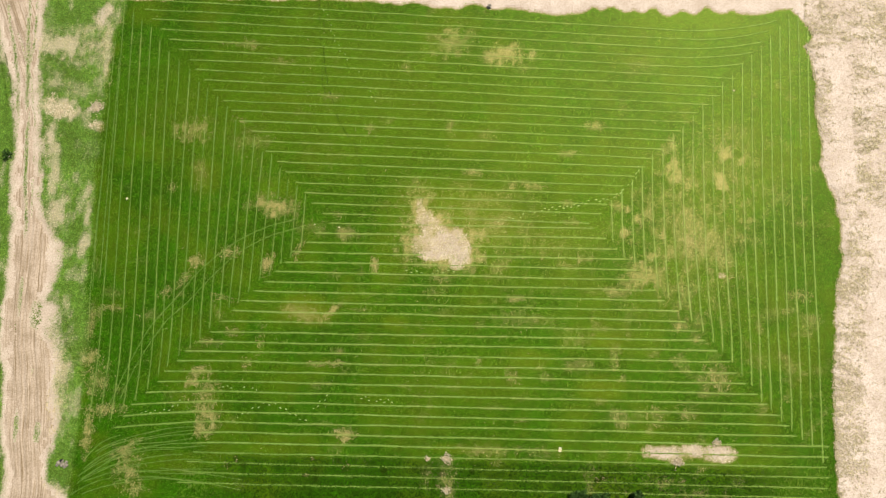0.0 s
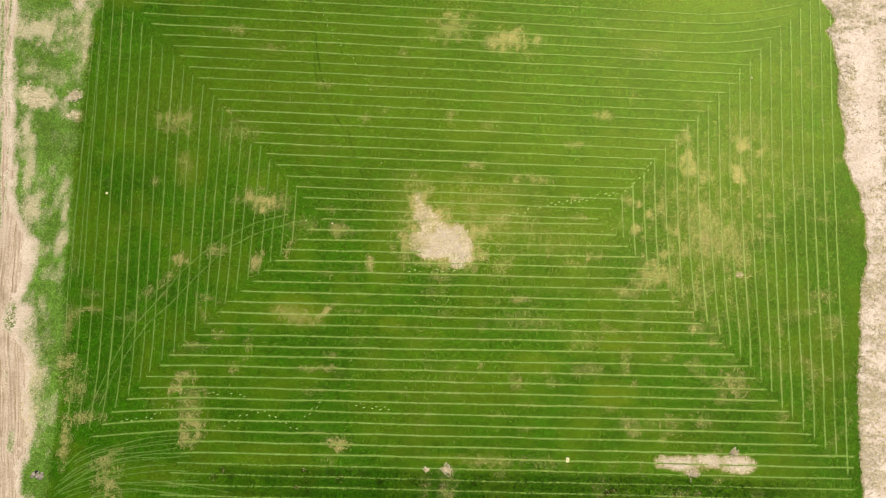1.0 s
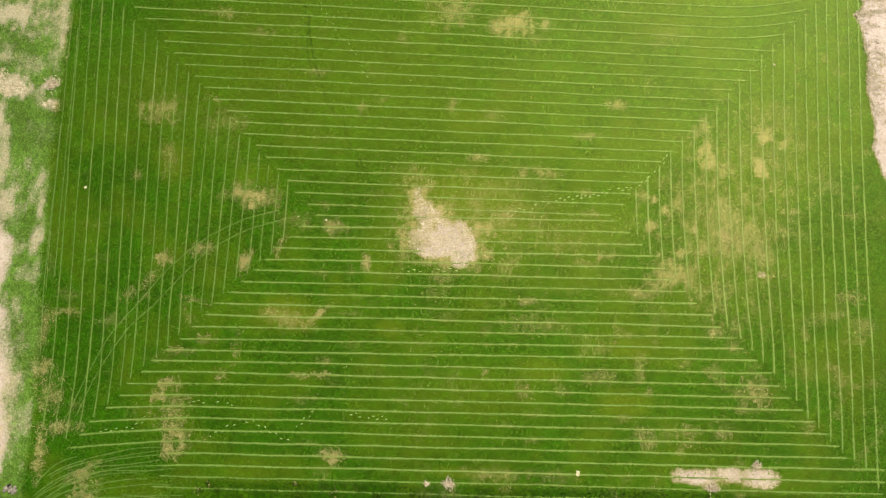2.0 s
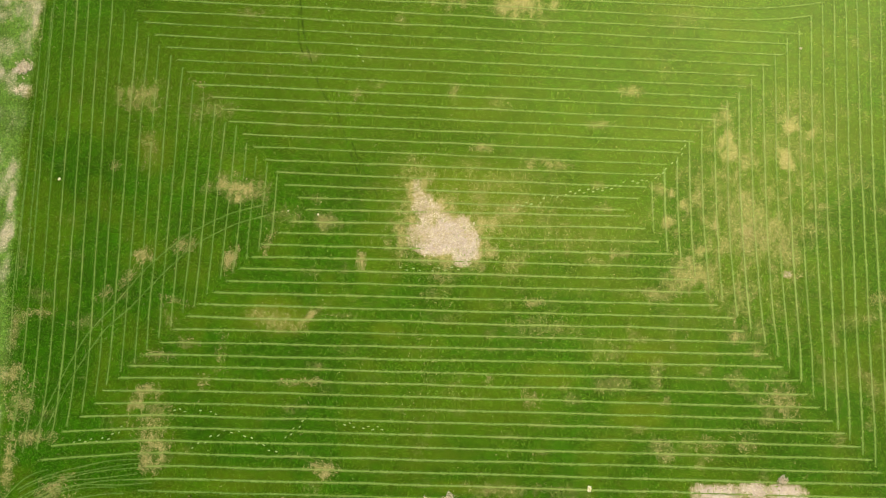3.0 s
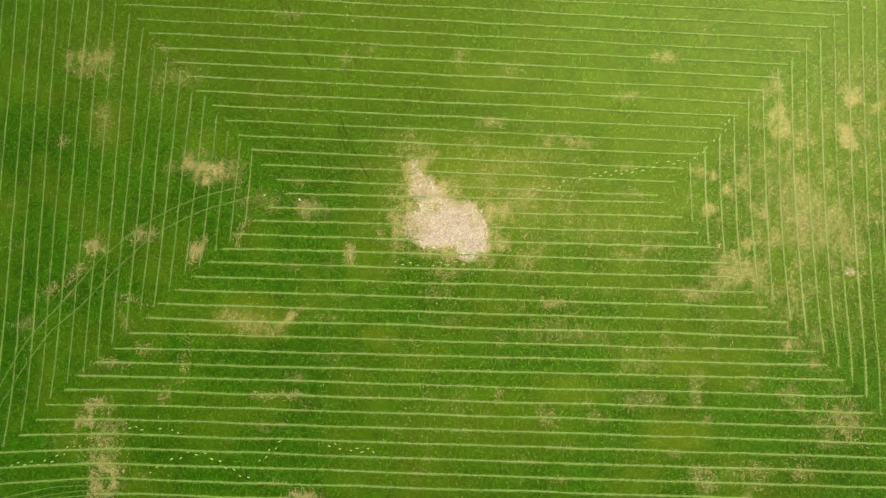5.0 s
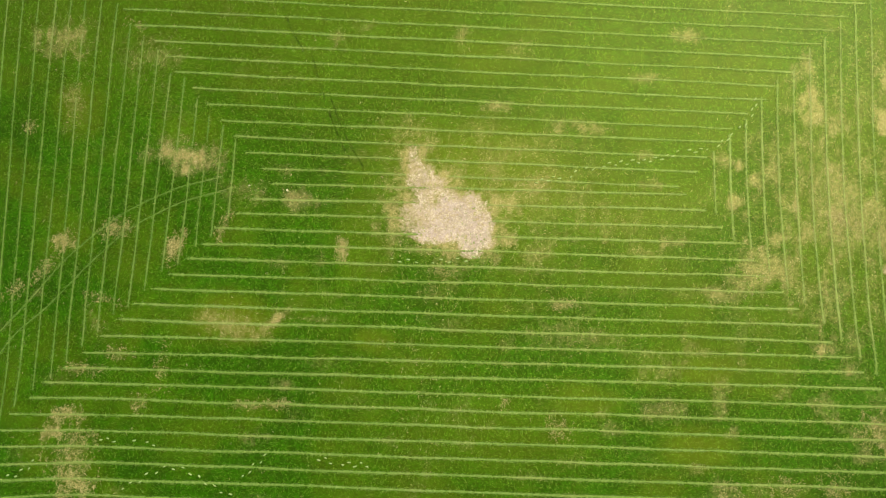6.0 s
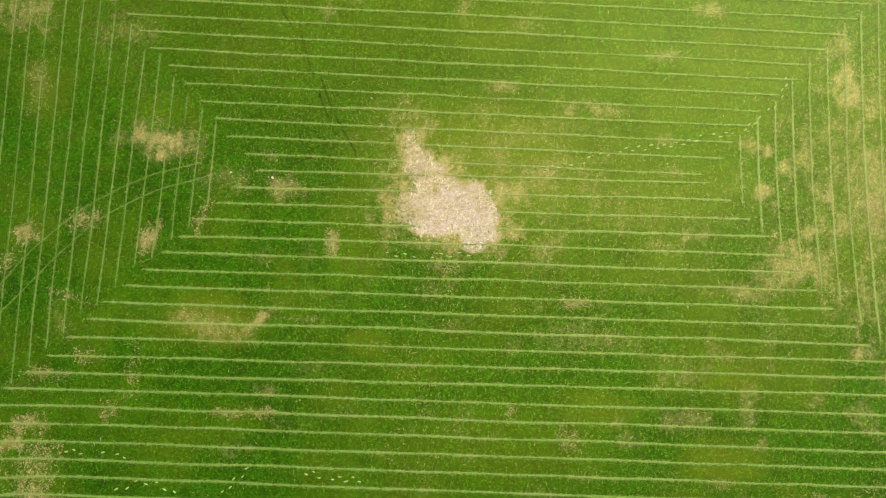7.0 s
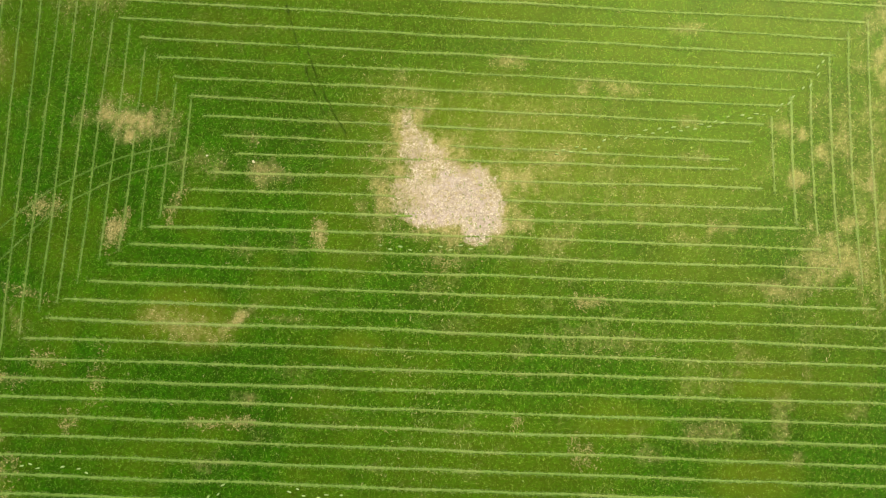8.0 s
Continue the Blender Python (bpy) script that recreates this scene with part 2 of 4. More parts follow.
bare(0.5, 10.2, 2.7, 2.0, 0, 0.95)
bare(-1.8, 10.4, 1.6, 1.5, 0, 0.62)
bare(2.6, 9.2, 1.3, 1.3, 0, 0.9)
bare(1.9, 7.9, 1.0, 0.8, 0, 0.8)
bare(-0.8, 8.6, 2.0, 0.6, 0, 1)
bare(-2.0, 12.9, 1.3, 1.6, 20, 0.55)
bare(-3.0, 15.0, 0.7, 1.3, 12, 0.45)
bare(-1.3, 12.7, 1.2, 1.0, 0, 0.5)
bare(-3.3, 10.2, 0.9, 1.7, 0, 0.42)
dry(-1.1, 13.3, 1.7, 1.6, 0, 0.9)
dry(-2.8, 14.0, 1.9, 3.0, 6, 0.85)
dry(0.2, 10.4, 4.9, 3.6, 0, 0.95)
dry(-3.9, 17.6, 1.9, 1.7, 15, 0.55)
dry(-4.6, 10.4, 1.4, 2.6, 0, 0.7)
dry(-1.6, 7.4, 3.6, 0.6, 0, 0.55)
dry(7.4, 7.5, 2.11, 0.91, 0, 0.5)
dry(-10.6, 6.4, 0.60, 1.05, 0, 0.45)
dry(-14.3, 5.8, 1.05, 0.67, 0, 0.45)
dry(-13.8, 1.3, 0.52, 2.09, -52, 0.9)
dry(-11.7, 1.2, 2.23, 0.30, 0, 0.45)
yellow(-18.0, 0.8, 4.2, 2.2, 0, 0.85)
dry(-18.6, 0.5, 1.80, 1.04, 0, 0.4)
yellow(-6.0, -0.5, 2.09, 1.33, 0, 0.6)
dry(12.0, 0.3, 4.59, 1.04, 0, 0.45)
yellow(11.3, -5.0, 3.33, 1.61, 0, 0.6)
dry(26.0, -11.5, 1.02, 0.72, 0, 0.35)
yellow(20.9, -8.4, 3.31, 1.87, 0, 0.7)
yellow(22.0, -1.8, 3.55, 1.62, 0, 0.7)
dry(20.2, -1.4, 0.74, 0.52, 0, 0.55)
dry(32.2, 0.1, 1.04, 0.66, 0, 0.75)
dry(33.6, -1.7, 0.74, 0.44, 0, 0.7)
dry(26.9, 7.1, 3.28, 2.55, 30, 0.65)
dry(23.3, 4.4, 2.24, 0.90, 0, 0.6)
bare(37.2, 6.9, 0.60, 0.38, 0, 0.6)
dry(48.7, 1.1, 1.78, 1.04, 0, 0.45)
dry(42.3, -4.2, 1.47, 1.31, 0, 0.4)
dry(0.7, 38.2, 2.98, 2.13, 0, 0.65)
dry(8.2, 36.8, 3.59, 1.47, 0, 0.8)
dry(10.9, 34.8, 1.72, 1.30, 0, 0.35)
dry(15.6, 37.1, 0.62, 1.63, 0, 0.35)
dry(-5.3, 34.8, 0.94, 0.81, 0, 0.4)
yellow(2.6, 24.4, 5.05, 2.69, 0, 0.5)
dry(14.2, 9.9, 4.53, 1.37, 0, 0.4)
dry(8.9, 9.8, 3.47, 1.52, 0, 0.35)
dry(26.5, 35.8, 3.12, 1.30, 0, 0.35)
dry(-27.5, 37.4, 3.00, 0.90, 0, 0.45)
dry(-22.7, 35.2, 2.04, 0.73, 0, 0.45)
yellow(-20.8, 29.6, 7.02, 1.28, 0, 0.5)
dry(-15.8, 30.2, 1.55, 0.64, 0, 0.4)
dry(-8.0, 27.0, 1.08, 0.64, 0, 0.4)
dry(-45.9, -1.0, 0.82, 2.52, 0, 0.6)
dry(-15.1, -8.8, 1.63, 0.72, 0, 0.45)
dry(-13.1, -4.3, 0.97, 0.51, 0, 0.55)
dry(6.4, -16.5, 4.53, 0.78, 0, 0.6)
dry(13.1, -16.6, 2.61, 0.92, 0, 0.5)
yellow(2.0, -16.4, 3.33, 0.71, 0, 0.6)
yellow(-22.1, -16.7, 4.35, 1.70, 0, 0.5)
dry(-40.7, 10.9, 1.14, 0.69, 0, 0.35)
yellow(-32.5, 18.8, 2.75, 2.65, 0, 0.5)
bare(29.4, -16.2, 2.32, 0.78, 0, 1)
bare(33.1, -15.9, 1.45, 0.71, 0, 1)
bare(36.1, -16.1, 1.81, 0.92, 0, 1)
bare(30.9, -17.3, 0.87, 0.28, 0, 0.8)
dry(33.9, -16.3, 4.35, 1.13, 0, 0.5)
dry(1.5, -20.3, 1.16, 2.80, 0, 0.6)
dry(-1.2, -19.6, 0.72, 2.10, 0, 0.4)
dry(-53.1, 36.6, 4.90, 1.64, 0, 1)
dry(-52.9, 18.0, 0.8, 6.0, 0, 0.8)
dry(-47.7, 13.4, 0.5, 3.0, 0, 0.8)
dry(-49.7, 0.8, 0.7, 1.6, 0, 0.7)
dry(-49.2, -8.6, 1.0, 2.0, 0, 0.7)
dry(-53.5, 9.6, 1.5, 2.2, 0, 0.8)
bare(-47.9, 41.2, 0.9, 1.7, -30, 0.5)
dry(-47.8, 40.8, 1.6, 2.6, -30, 0.9)
dry(-49.2, 37.0, 1.90, 2.46, 0, 0.65)
dry(-53.0, 27.4, 2.57, 1.36, 0, 1)
bare(-48.0, 27.9, 1.17, 0.40, 20, 0.62)
dry(-47.7, 25.4, 1.01, 0.72, 0, 0.8)
dry(-53.7, 22.6, 0.93, 3.63, 0, 1)
dry(-52.3, 13.3, 1.52, 2.62, 0, 0.85)
bare(-52.4, 6.0, 1.51, 3.32, 0, 0.9)
dry(-47.9, 15.7, 0.69, 1.55, 0, 0.7)
dry(-47.8, 9.3, 0.76, 1.99, -15, 0.8)
dry(-49.5, 0.8, 0.82, 1.49, 0, 0.7)
dry(-50.1, 8.0, 0.91, 1.67, 0, 0.55)
bare(-52.6, -0.9, 1.65, 1.94, 0, 0.9)
bare(-51.4, -7.7, 1.34, 3.05, 0, 0.8)
dry(-49.4, -10.9, 1.18, 5.07, 0, 0.6)
dry(-49.8, -13.8, 1.47, 2.43, 0, 0.7)
dry(-52.2, 31.1, 3.45, 0.81, 0, 0.45)
dry(-47.7, 31.6, 1.25, 0.97, 0, 0.6)
dry(-51.5, -22.4, 2.90, 1.12, 0, 0.5)
dry(-48.2, -22.9, 1.17, 0.98, 0, 0.7)
dry(-52.1, 38.4, 3.16, 1.32, 0, 0.5)
dry(-50.9, 34.4, 3.93, 1.14, 0, 0.5)
dry(-54.2, 31.8, 1.87, 1.62, 0, 0.6)
dry(-49.0, 22.3, 2.00, 1.41, 0, 0.35)
dry(-47.3, 38.5, 0.79, 3.30, 0, 0.6)
dry(-47.1, 34.5, 0.63, 2.12, 0, 0.7)
bare(-57.6, 38.3, 2.37, 4.95, 0, 0.19)
dry(-51.4, 16.8, 1.23, 2.32, 0, 0.45)
dry(-48.3, -3.6, 1.04, 2.22, 0, 0.4)
dry(-49.4, -6.6, 1.04, 1.75, 0, 0.6)
yellow(35.4, 18.1, 6.08, 6.98, 0, 0.35)
dry(34.3, 22.0, 1.99, 3.12, 0, 0.35)
dry(-17.8, 0.7, 2.6, 1.3, 0, 0.55)
dry(17.2, -0.8, 2.96, 0.73, 0, 0.35)
dry(-1.1, 3.5, 1.05, 0.74, 0, 0.4)
dry(5.6, 25.2, 1.68, 0.95, 0, 0.4)
dry(42.5, 1.6, 2.22, 0.74, 0, 0.35)
dry(39.6, 4.5, 1.79, 0.89, 0, 0.3)
dry(20.2, 4.1, 2.24, 0.60, 0, 0.35)
dry(16.4, 7.7, 2.25, 0.60, 0, 0.45)
dry(2.7, 18.1, 1.98, 0.94, 0, 0.4)
dry(-10.2, -2.6, 1.79, 0.59, 0, 0.3)
dry(-40.1, 7.1, 2.27, 0.60, 0, 0.3)
dry(-34.4, 2.7, 0.75, 0.60, 0, 0.5)
dry(-43.1, 2.5, 1.50, 0.75, 0, 0.35)
dry(-38.2, -6.3, 0.74, 0.44, 0, 0.4)
dry(-6.4, -5.5, 2.22, 0.73, 0, 0.3)
dry(1.0, -6.0, 1.47, 2.18, 0, 0.35)
dry(7.4, -10.9, 1.46, 0.57, 0, 0.35)
dry(18.0, -5.6, 2.22, 0.88, 0, 0.4)
dry(29.8, 1.3, 1.48, 0.59, 0, 0.3)
yellow(-34.3, -19.0, 5.11, 1.55, 0, 0.4)
yellow(-41.3, -22.3, 2.92, 1.11, 0, 0.3)
yellow(-23.2, -21.6, 5.80, 0.98, 0, 0.4)
bare(-51.0, -3.7, 0.89, 4.44, 0, 0.38)
bare(-50.6, -12.4, 1.04, 3.17, 0, 0.7)
dry(-49.2, 37.3, 1.88, 3.30, 0, 0.7)
dry(-47.1, 35.7, 0.79, 3.28, 0, 0.8)
dry(-50.5, 30.3, 3.12, 1.46, 0, 0.5)


dry(3.8, 20.1, 1.75, 0.75, 0, 0.72)
dry(11.5, 18.4, 2.12, 0.75, 0, 0.72)
dry(4.9, 11.8, 1.50, 1.50, 0, 0.65)
dry(7.1, 13.3, 1.87, 0.87, 0, 0.58)
dry(0.7, 26.5, 0.75, 1.37, 0, 0.51)
dry(-10.1, 25.7, 0.75, 0.87, 0, 0.51)
dry(17.0, 22.9, 1.50, 0.62, 0, 0.58)
dry(20.6, 26.9, 1.37, 0.62, 0, 0.65)
dry(17.3, 13.6, 1.00, 0.62, 0, 0.72)
dry(16.9, 16.1, 1.00, 0.62, 0, 0.65)
dry(23.9, 15.5, 1.37, 0.87, 0, 1.00)
dry(24.4, 11.8, 1.00, 1.12, 0, 1.00)
dry(26.0, 14.1, 0.87, 0.87, 0, 0.87)
dry(29.6, 12.5, 0.62, 1.50, 0, 0.80)
dry(32.5, 11.5, 2.50, 0.62, 0, 0.80)
dry(33.5, 19.1, 1.87, 1.25, 0, 0.65)
dry(30.9, 24.2, 1.25, 1.50, 0, 0.87)
dry(31.1, 21.0, 1.12, 1.62, 0, 0.87)
dry(37.8, 23.2, 1.12, 1.75, 0, 1.00)
dry(37.4, 19.8, 1.00, 1.87, 0, 1.00)
dry(40.3, 22.7, 0.87, 0.87, 0, 0.87)
dry(40.8, 14.5, 1.62, 0.62, 0, 0.58)
dry(36.4, 14.4, 1.25, 0.62, 0, 0.58)
dry(32.6, 15.7, 2.12, 1.62, 0, 0.65)
dry(27.9, 9.2, 2.50, 0.62, 0, 0.72)
dry(19.2, 8.6, 1.87, 0.62, 0, 0.58)
dry(-12.7, 11.3, 1.62, 1.00, 0, 0.58)
dry(-14.2, 13.8, 1.25, 0.75, 0, 0.43)
dry(-34.4, 25.3, 2.50, 1.62, 0, 0.54)
dry(-35.5, 25.0, 0.62, 1.87, 0, 0.59)
dry(-32.6, 24.8, 0.62, 1.75, 0, 0.54)
dry(-26.3, 23.8, 3.12, 1.87, 0, 0.43)
dry(-32.9, 18.4, 1.25, 2.50, 0, 0.43)
dry(-22.6, 14.7, 3.12, 1.25, 0, 0.87)
dry(-23.8, 16.1, 1.87, 0.75, 0, 0.58)
dry(-17.7, 12.0, 2.50, 1.56, 0, 0.43)

dry(32.5, 13.0, 8.0, 10.0, 0, 0.6)
dry(37.0, 22.0, 7.0, 7.0, 0, 0.4)
dry(4.0, 12.5, 9.0, 6.0, 0, 0.4)
dry(18.0, 10.0, 8.0, 5.0, 0, 0.3)

yellow(1.5, 13.5, 9.0, 6.0, 0, 0.8)
# yellower growth, spread this wide to paint in the upper field's brighter light
yellow(-20.0, 29.0, 26.0, 13.0, 0, 0.38)
yellow(14.0, 12.0, 8.0, 4.0, 0, 0.5)
yellow(4.0, -8.0, 9.0, 4.0, 0, 0.4)
dry(-49.8, -8.5, 1.3, 5.0, 0, 0.8)
bare(-50.7, -6.0, 1.1, 3.4, 0, 0.5)

TANGLES = []


def tangle(*p):
    """Dead weeds matted together: browner and more broken than dried-out grass."""
    TANGLES.append(("dry", *p))


tangle(-32.8, 7.1, 0.87, 0.87, 0, 0.9)
tangle(-33.7, 4.9, 1.41, 0.54, 40, 0.6)
tangle(-36.0, 3.1, 1.19, 0.54, 30, 0.55)
dry(-38.6, -0.3, 1.30, 0.76, 0, 0.45)
tangle(-23.1, 6.9, 0.60, 1.30, -20, 0.9)
tangle(-28.4, 8.2, 1.30, 0.76, 0, 0.6)
tangle(-19.1, 8.9, 0.43, 1.19, -20, 0.7)
tangle(-31.3, -7.3, 1.41, 0.54, 0, 0.75)
tangle(-32.5, -8.9, 1.09, 0.60, 0, 0.85)
tangle(-30.5, -10.2, 1.85, 1.30, 0, 0.6)
tangle(-30.0, -12.6, 1.85, 0.87, 0, 0.8)
tangle(-30.0, -14.3, 1.41, 1.19, 0, 0.95)
dry(-26.7, -13.4, 1.09, 0.54, 0, 0.45)
tangle(-23.5, -3.4, 0.54, 1.85, 0, 0.5)
tangle(-16.1, -6.1, 1.19, 0.38, 0, 0.7)
tangle(-25.1, -6.1, 0.54, 0.76, 0, 0.5)
tangle(-30.2, -3.6, 1.41, 0.43, 0, 0.6)
tangle(-27.1, -2.2, 0.98, 0.49, 0, 0.5)
tangle(-28.8, 2.3, 1.41, 0.33, -15, 0.55)
dry(-29.5, 0.4, 0.65, 1.63, 20, 0.4)
dry(-32.3, -4.5, 1.85, 0.43, 0, 0.35)
dry(-34.7, -10.6, 1.30, 0.98, 0, 0.35)
tangle(-8.9, 7.1, 0.43, 0.98, 8, 1.0)
tangle(-12.1, -14.9, 1.41, 0.71, 0, 0.75)
dry(-14.6, -13.6, 1.41, 0.54, 0, 0.3)
tangle(5.3, -5.1, 0.43, 0.60, 0, 0.8)
tangle(9.9, 3.2, 1.09, 0.49, 0, 0.8)
dry(10.8, -0.3, 1.30, 0.98, 0, 0.4)
tangle(9.8, -7.1, 0.87, 0.87, 0, 0.5)
dry(11.2, -9.7, 1.63, 0.49, 0, 0.35)
tangle(10.7, -12.5, 0.98, 0.33, 0, 0.5)
dry(-4.8, 7.1, 0.54, 0.98, 0, 0.4)
tangle(-36.5, 17.0, 0.54, 0.54, 0, 0.55)
dry(-39.6, 26.3, 0.65, 1.09, 0, 0.35)
tangle(-28.2, 26.7, 0.87, 0.54, 0, 0.5)
dry(-40.9, 24.5, 0.54, 0.54, 0, 0.35)
tangle(0.2, 5.3, 0.87, 0.43, 0, 0.5)
dry(-1.6, 1.5, 0.54, 0.87, 0, 0.3)
tangle(-45.6, -5.9, 1.20, 0.75, 0, 0.85)
tangle(-44.6, -8.5, 1.65, 2.09, 0, 0.5)
tangle(-43.3, -12.6, 2.84, 0.67, 5, 0.7)
tangle(-45.2, -15.5, 0.60, 2.69, 0, 0.7)
tangle(-39.8, -18.4, 1.80, 1.50, 20, 0.75)
tangle(-39.5, -20.3, 1.65, 1.35, 0, 0.7)
tangle(-38.8, -22.5, 1.80, 0.75, 0, 0.5)
tangle(-12.1, -15.1, 1.05, 0.67, 0, 0.85)
dry(-13.1, -16.4, 0.75, 1.50, 0, 0.4)
tangle(-14.1, -5.9, 1.35, 0.37, 0, 0.75)
tangle(23.6, -12.1, 0.75, 1.05, 0, 0.7)
tangle(28.3, -11.7, 1.05, 1.05, 0, 0.6)
tangle(32.2, -10.8, 1.20, 1.05, 0, 0.55)
tangle(36.3, -6.4, 1.35, 1.80, 20, 0.7)
dry(-42.0, -10.0, 1.65, 0.90, 0, 0.35)
dry(-46.0, 5.4, 0.60, 1.50, 0, 0.45)
tangle(-43.7, 0.6, 1.65, 0.52, 0, 0.6)
tangle(33.9, 10.7, 1.80, 1.05, 0, 0.6)
dry(48.1, 14.2, 1.94, 0.60, 0, 0.45)
tangle(47.0, 4.4, 1.80, 0.75, 0, 0.5)
dry(45.4, 2.5, 1.94, 0.75, 0, 0.45)
tangle(37.4, 6.7, 1.05, 0.52, 0, 0.9)


def patch_mask(p, x, y):
    """0..1: a worn place with a ragged, broken rim."""
    kind, px, py, rx, ry, turn, amount = p
    c, s = math.cos(radians(turn)), math.sin(radians(turn))
    u, v = (x - px) * c + (y - py) * s, (y - py) * c - (x - px) * s
    out = np.zeros_like(u)
    near = (u / rx) ** 2 + (v / ry) ** 2 < 6
    u, v, x, y = u[near], v[near], x[near], y[near]
    warp = 0.6 if kind == "soil" else 0.4 if min(rx, ry) < 0.35 * max(rx, ry) else 0.9
    u = u + warp * rx * (fbm(x, y, 1.3 * max(ry, 0.8), 1, 4) - 0.5)
    v = v + warp * ry * (fbm(x, y, 1.3 * max(rx, 0.8), 5, 4) - 0.5)
    d = np.sqrt((u / rx) ** 2 + (v / ry) ** 2)
    if kind == "soil":
        m = smooth(1.7, 0.45, d + 1.1 * (fbm(x, y, 1.1, 3, 5) - 0.5))
    elif kind == "dry":
        grain = 0.45 * fbm(x, y, 1.7, 4, 4) + 0.55 * fbm(x * 1.8, y * 0.9, 0.8, 6, 4)
        m = smooth(-0.25, 1.2, 1 - d / 1.6 + 2.2 * (grain - 0.5)) * smooth(2.3, 1.0, d)
    else:
        m = smooth(1.5, 0.3, d)
    out[near] = amount * m * (0.55 if kind == "yellow" else 1.0)
    return out


def left_edge(y):
    return np.interp(y, (-40, -22, -14, -4, 8, 19, 31, 38.6, 42, 60), (-48.0, -46.9, -46.4, -46.4, -47.2, -47.0, -46.7, -46.3, -45.1, -44)) + 0.7 * (fbm(y, 0 * y, 3.0, 1) - 0.5)


def right_edge(y):
    return np.interp(y, (-21, -6, 1, 6, 10, 14, 17, 20, 22.5, 25.5, 29.5, 32, 36.7, 39, 40.4, 42.4, 44.2),
                     (51.1, 51.4, 51.9, 52.5, 53.2, 53.1, 52.8, 51.8, 50.8, 51.2, 50.6, 51.0, 50.2, 49.4, 50.7, 49.6, 47.7)) + 1.0 * (fbm(y, 0 * y + 9, 1.6, 3) - 0.5)


def tongues(x):
    """Clumps of grass that push out over the bare strip."""
    out = 0 * x
    for at, wide, far in ((20.3, 0.9, 0.8), (22.8, 1.3, 1.0), (25.8, 0.8, 0.6), (28.6, 1.1, 1.0), (32.6, 1.0, 0.7), (36.0, 1.2, 1.2), (39.5, 0.7, 0.5), (46.6, 2.4, 0.8), (3.5, 1.5, 0.6), (8.5, 1.2, 0.4)):
        out = out + far * np.exp(-((x - at) / wide) ** 2)
    return out


def top_edge(x):
    return np.interp(x, (-45, -12, -1, 13, 20, 32, 48), (43.8, 44.2, 43.5, 42.9, 42.9, 43.0, 43.8)) + 1.2 * (fbm(x, 0 * x + 4, 3.2, 5) - 0.5) + tongues(x)


def road_right(y):
    return np.interp(y, (-23.7, -21.7, -18, -13.8, -11, -5.2, -3.7, 1.5, 4.5, 9, 12.8, 19, 27, 35, 43),
                     (-47.6, -50.2, -50.0, -49.3, -50.3, -50.6, -51.6, -52.4, -51.4, -52.0, -54.0, -54.9, -55.8, -56.8, -56.7)) + 0.6 * (fbm(y, 0 * y + 5, 2.0, 6) - 0.5)


def road_left(y):
    return np.interp(y, (-22, -7.5, -0.2, 7.4, 11, 19, 27, 31, 35, 38, 43), (-55.4, -57.1, -57.7, -57.9, -57.9, -58.2, -59.0, -59.8, -61.0, -62.3, -64.5)) + 0.5 * (fbm(y, 0 * y + 7, 3.0, 2) - 0.5)


def grass_strip(x, y):
    """0..1: grass left standing between the wheel tracks."""
    out = 0 * x
    for far, wide, low, high, amount in ((np.interp(y, (11, 19, 31, 38, 45), (1.9, 1.5, 1.9, 3.9, 6.5)), 0.27, 7, 13, 1.0),
                                         (np.interp(y, (25, 31, 38, 45), (0.3, 0.7, 1.7, 3.0)), 0.24, 24, 29, 1.0),
                                         (np.interp(y, (27, 33, 38, 45), (1.0, 2.6, 4.9, 7.6)), 0.18, 27, 31, 0.9),
                                         (0 * y + 2.6, 0.16, 8, 14, 0.6), (0 * y + 1.7, 0.2, -30, -29, 0.35), (0 * y + 3.4, 0.3, -30, -29, 0.25)):
        out = np.maximum(out, amount * np.exp(-((x - road_left(y) - far) / wide) ** 2) * smooth(low, high, y))
    for px, py, rx, ry in ((-53.4, -0.6, 0.9, 2.2), (-53.2, -8.6, 0.25, 2.0), (-54.6, -15.0, 0.35, 2.2), (-51.8, -15.6, 0.5, 1.6), (-55.7, 2.0, 0.2, 4.0)):
        out = np.maximum(out, 0.75 * smooth(1.4, 0.5, np.hypot((x - px) / rx, (y - py) / ry)))
    return out * smooth(0.22, 0.48, fbm(x * 2, y * 0.5, 1.6, 5, 3))


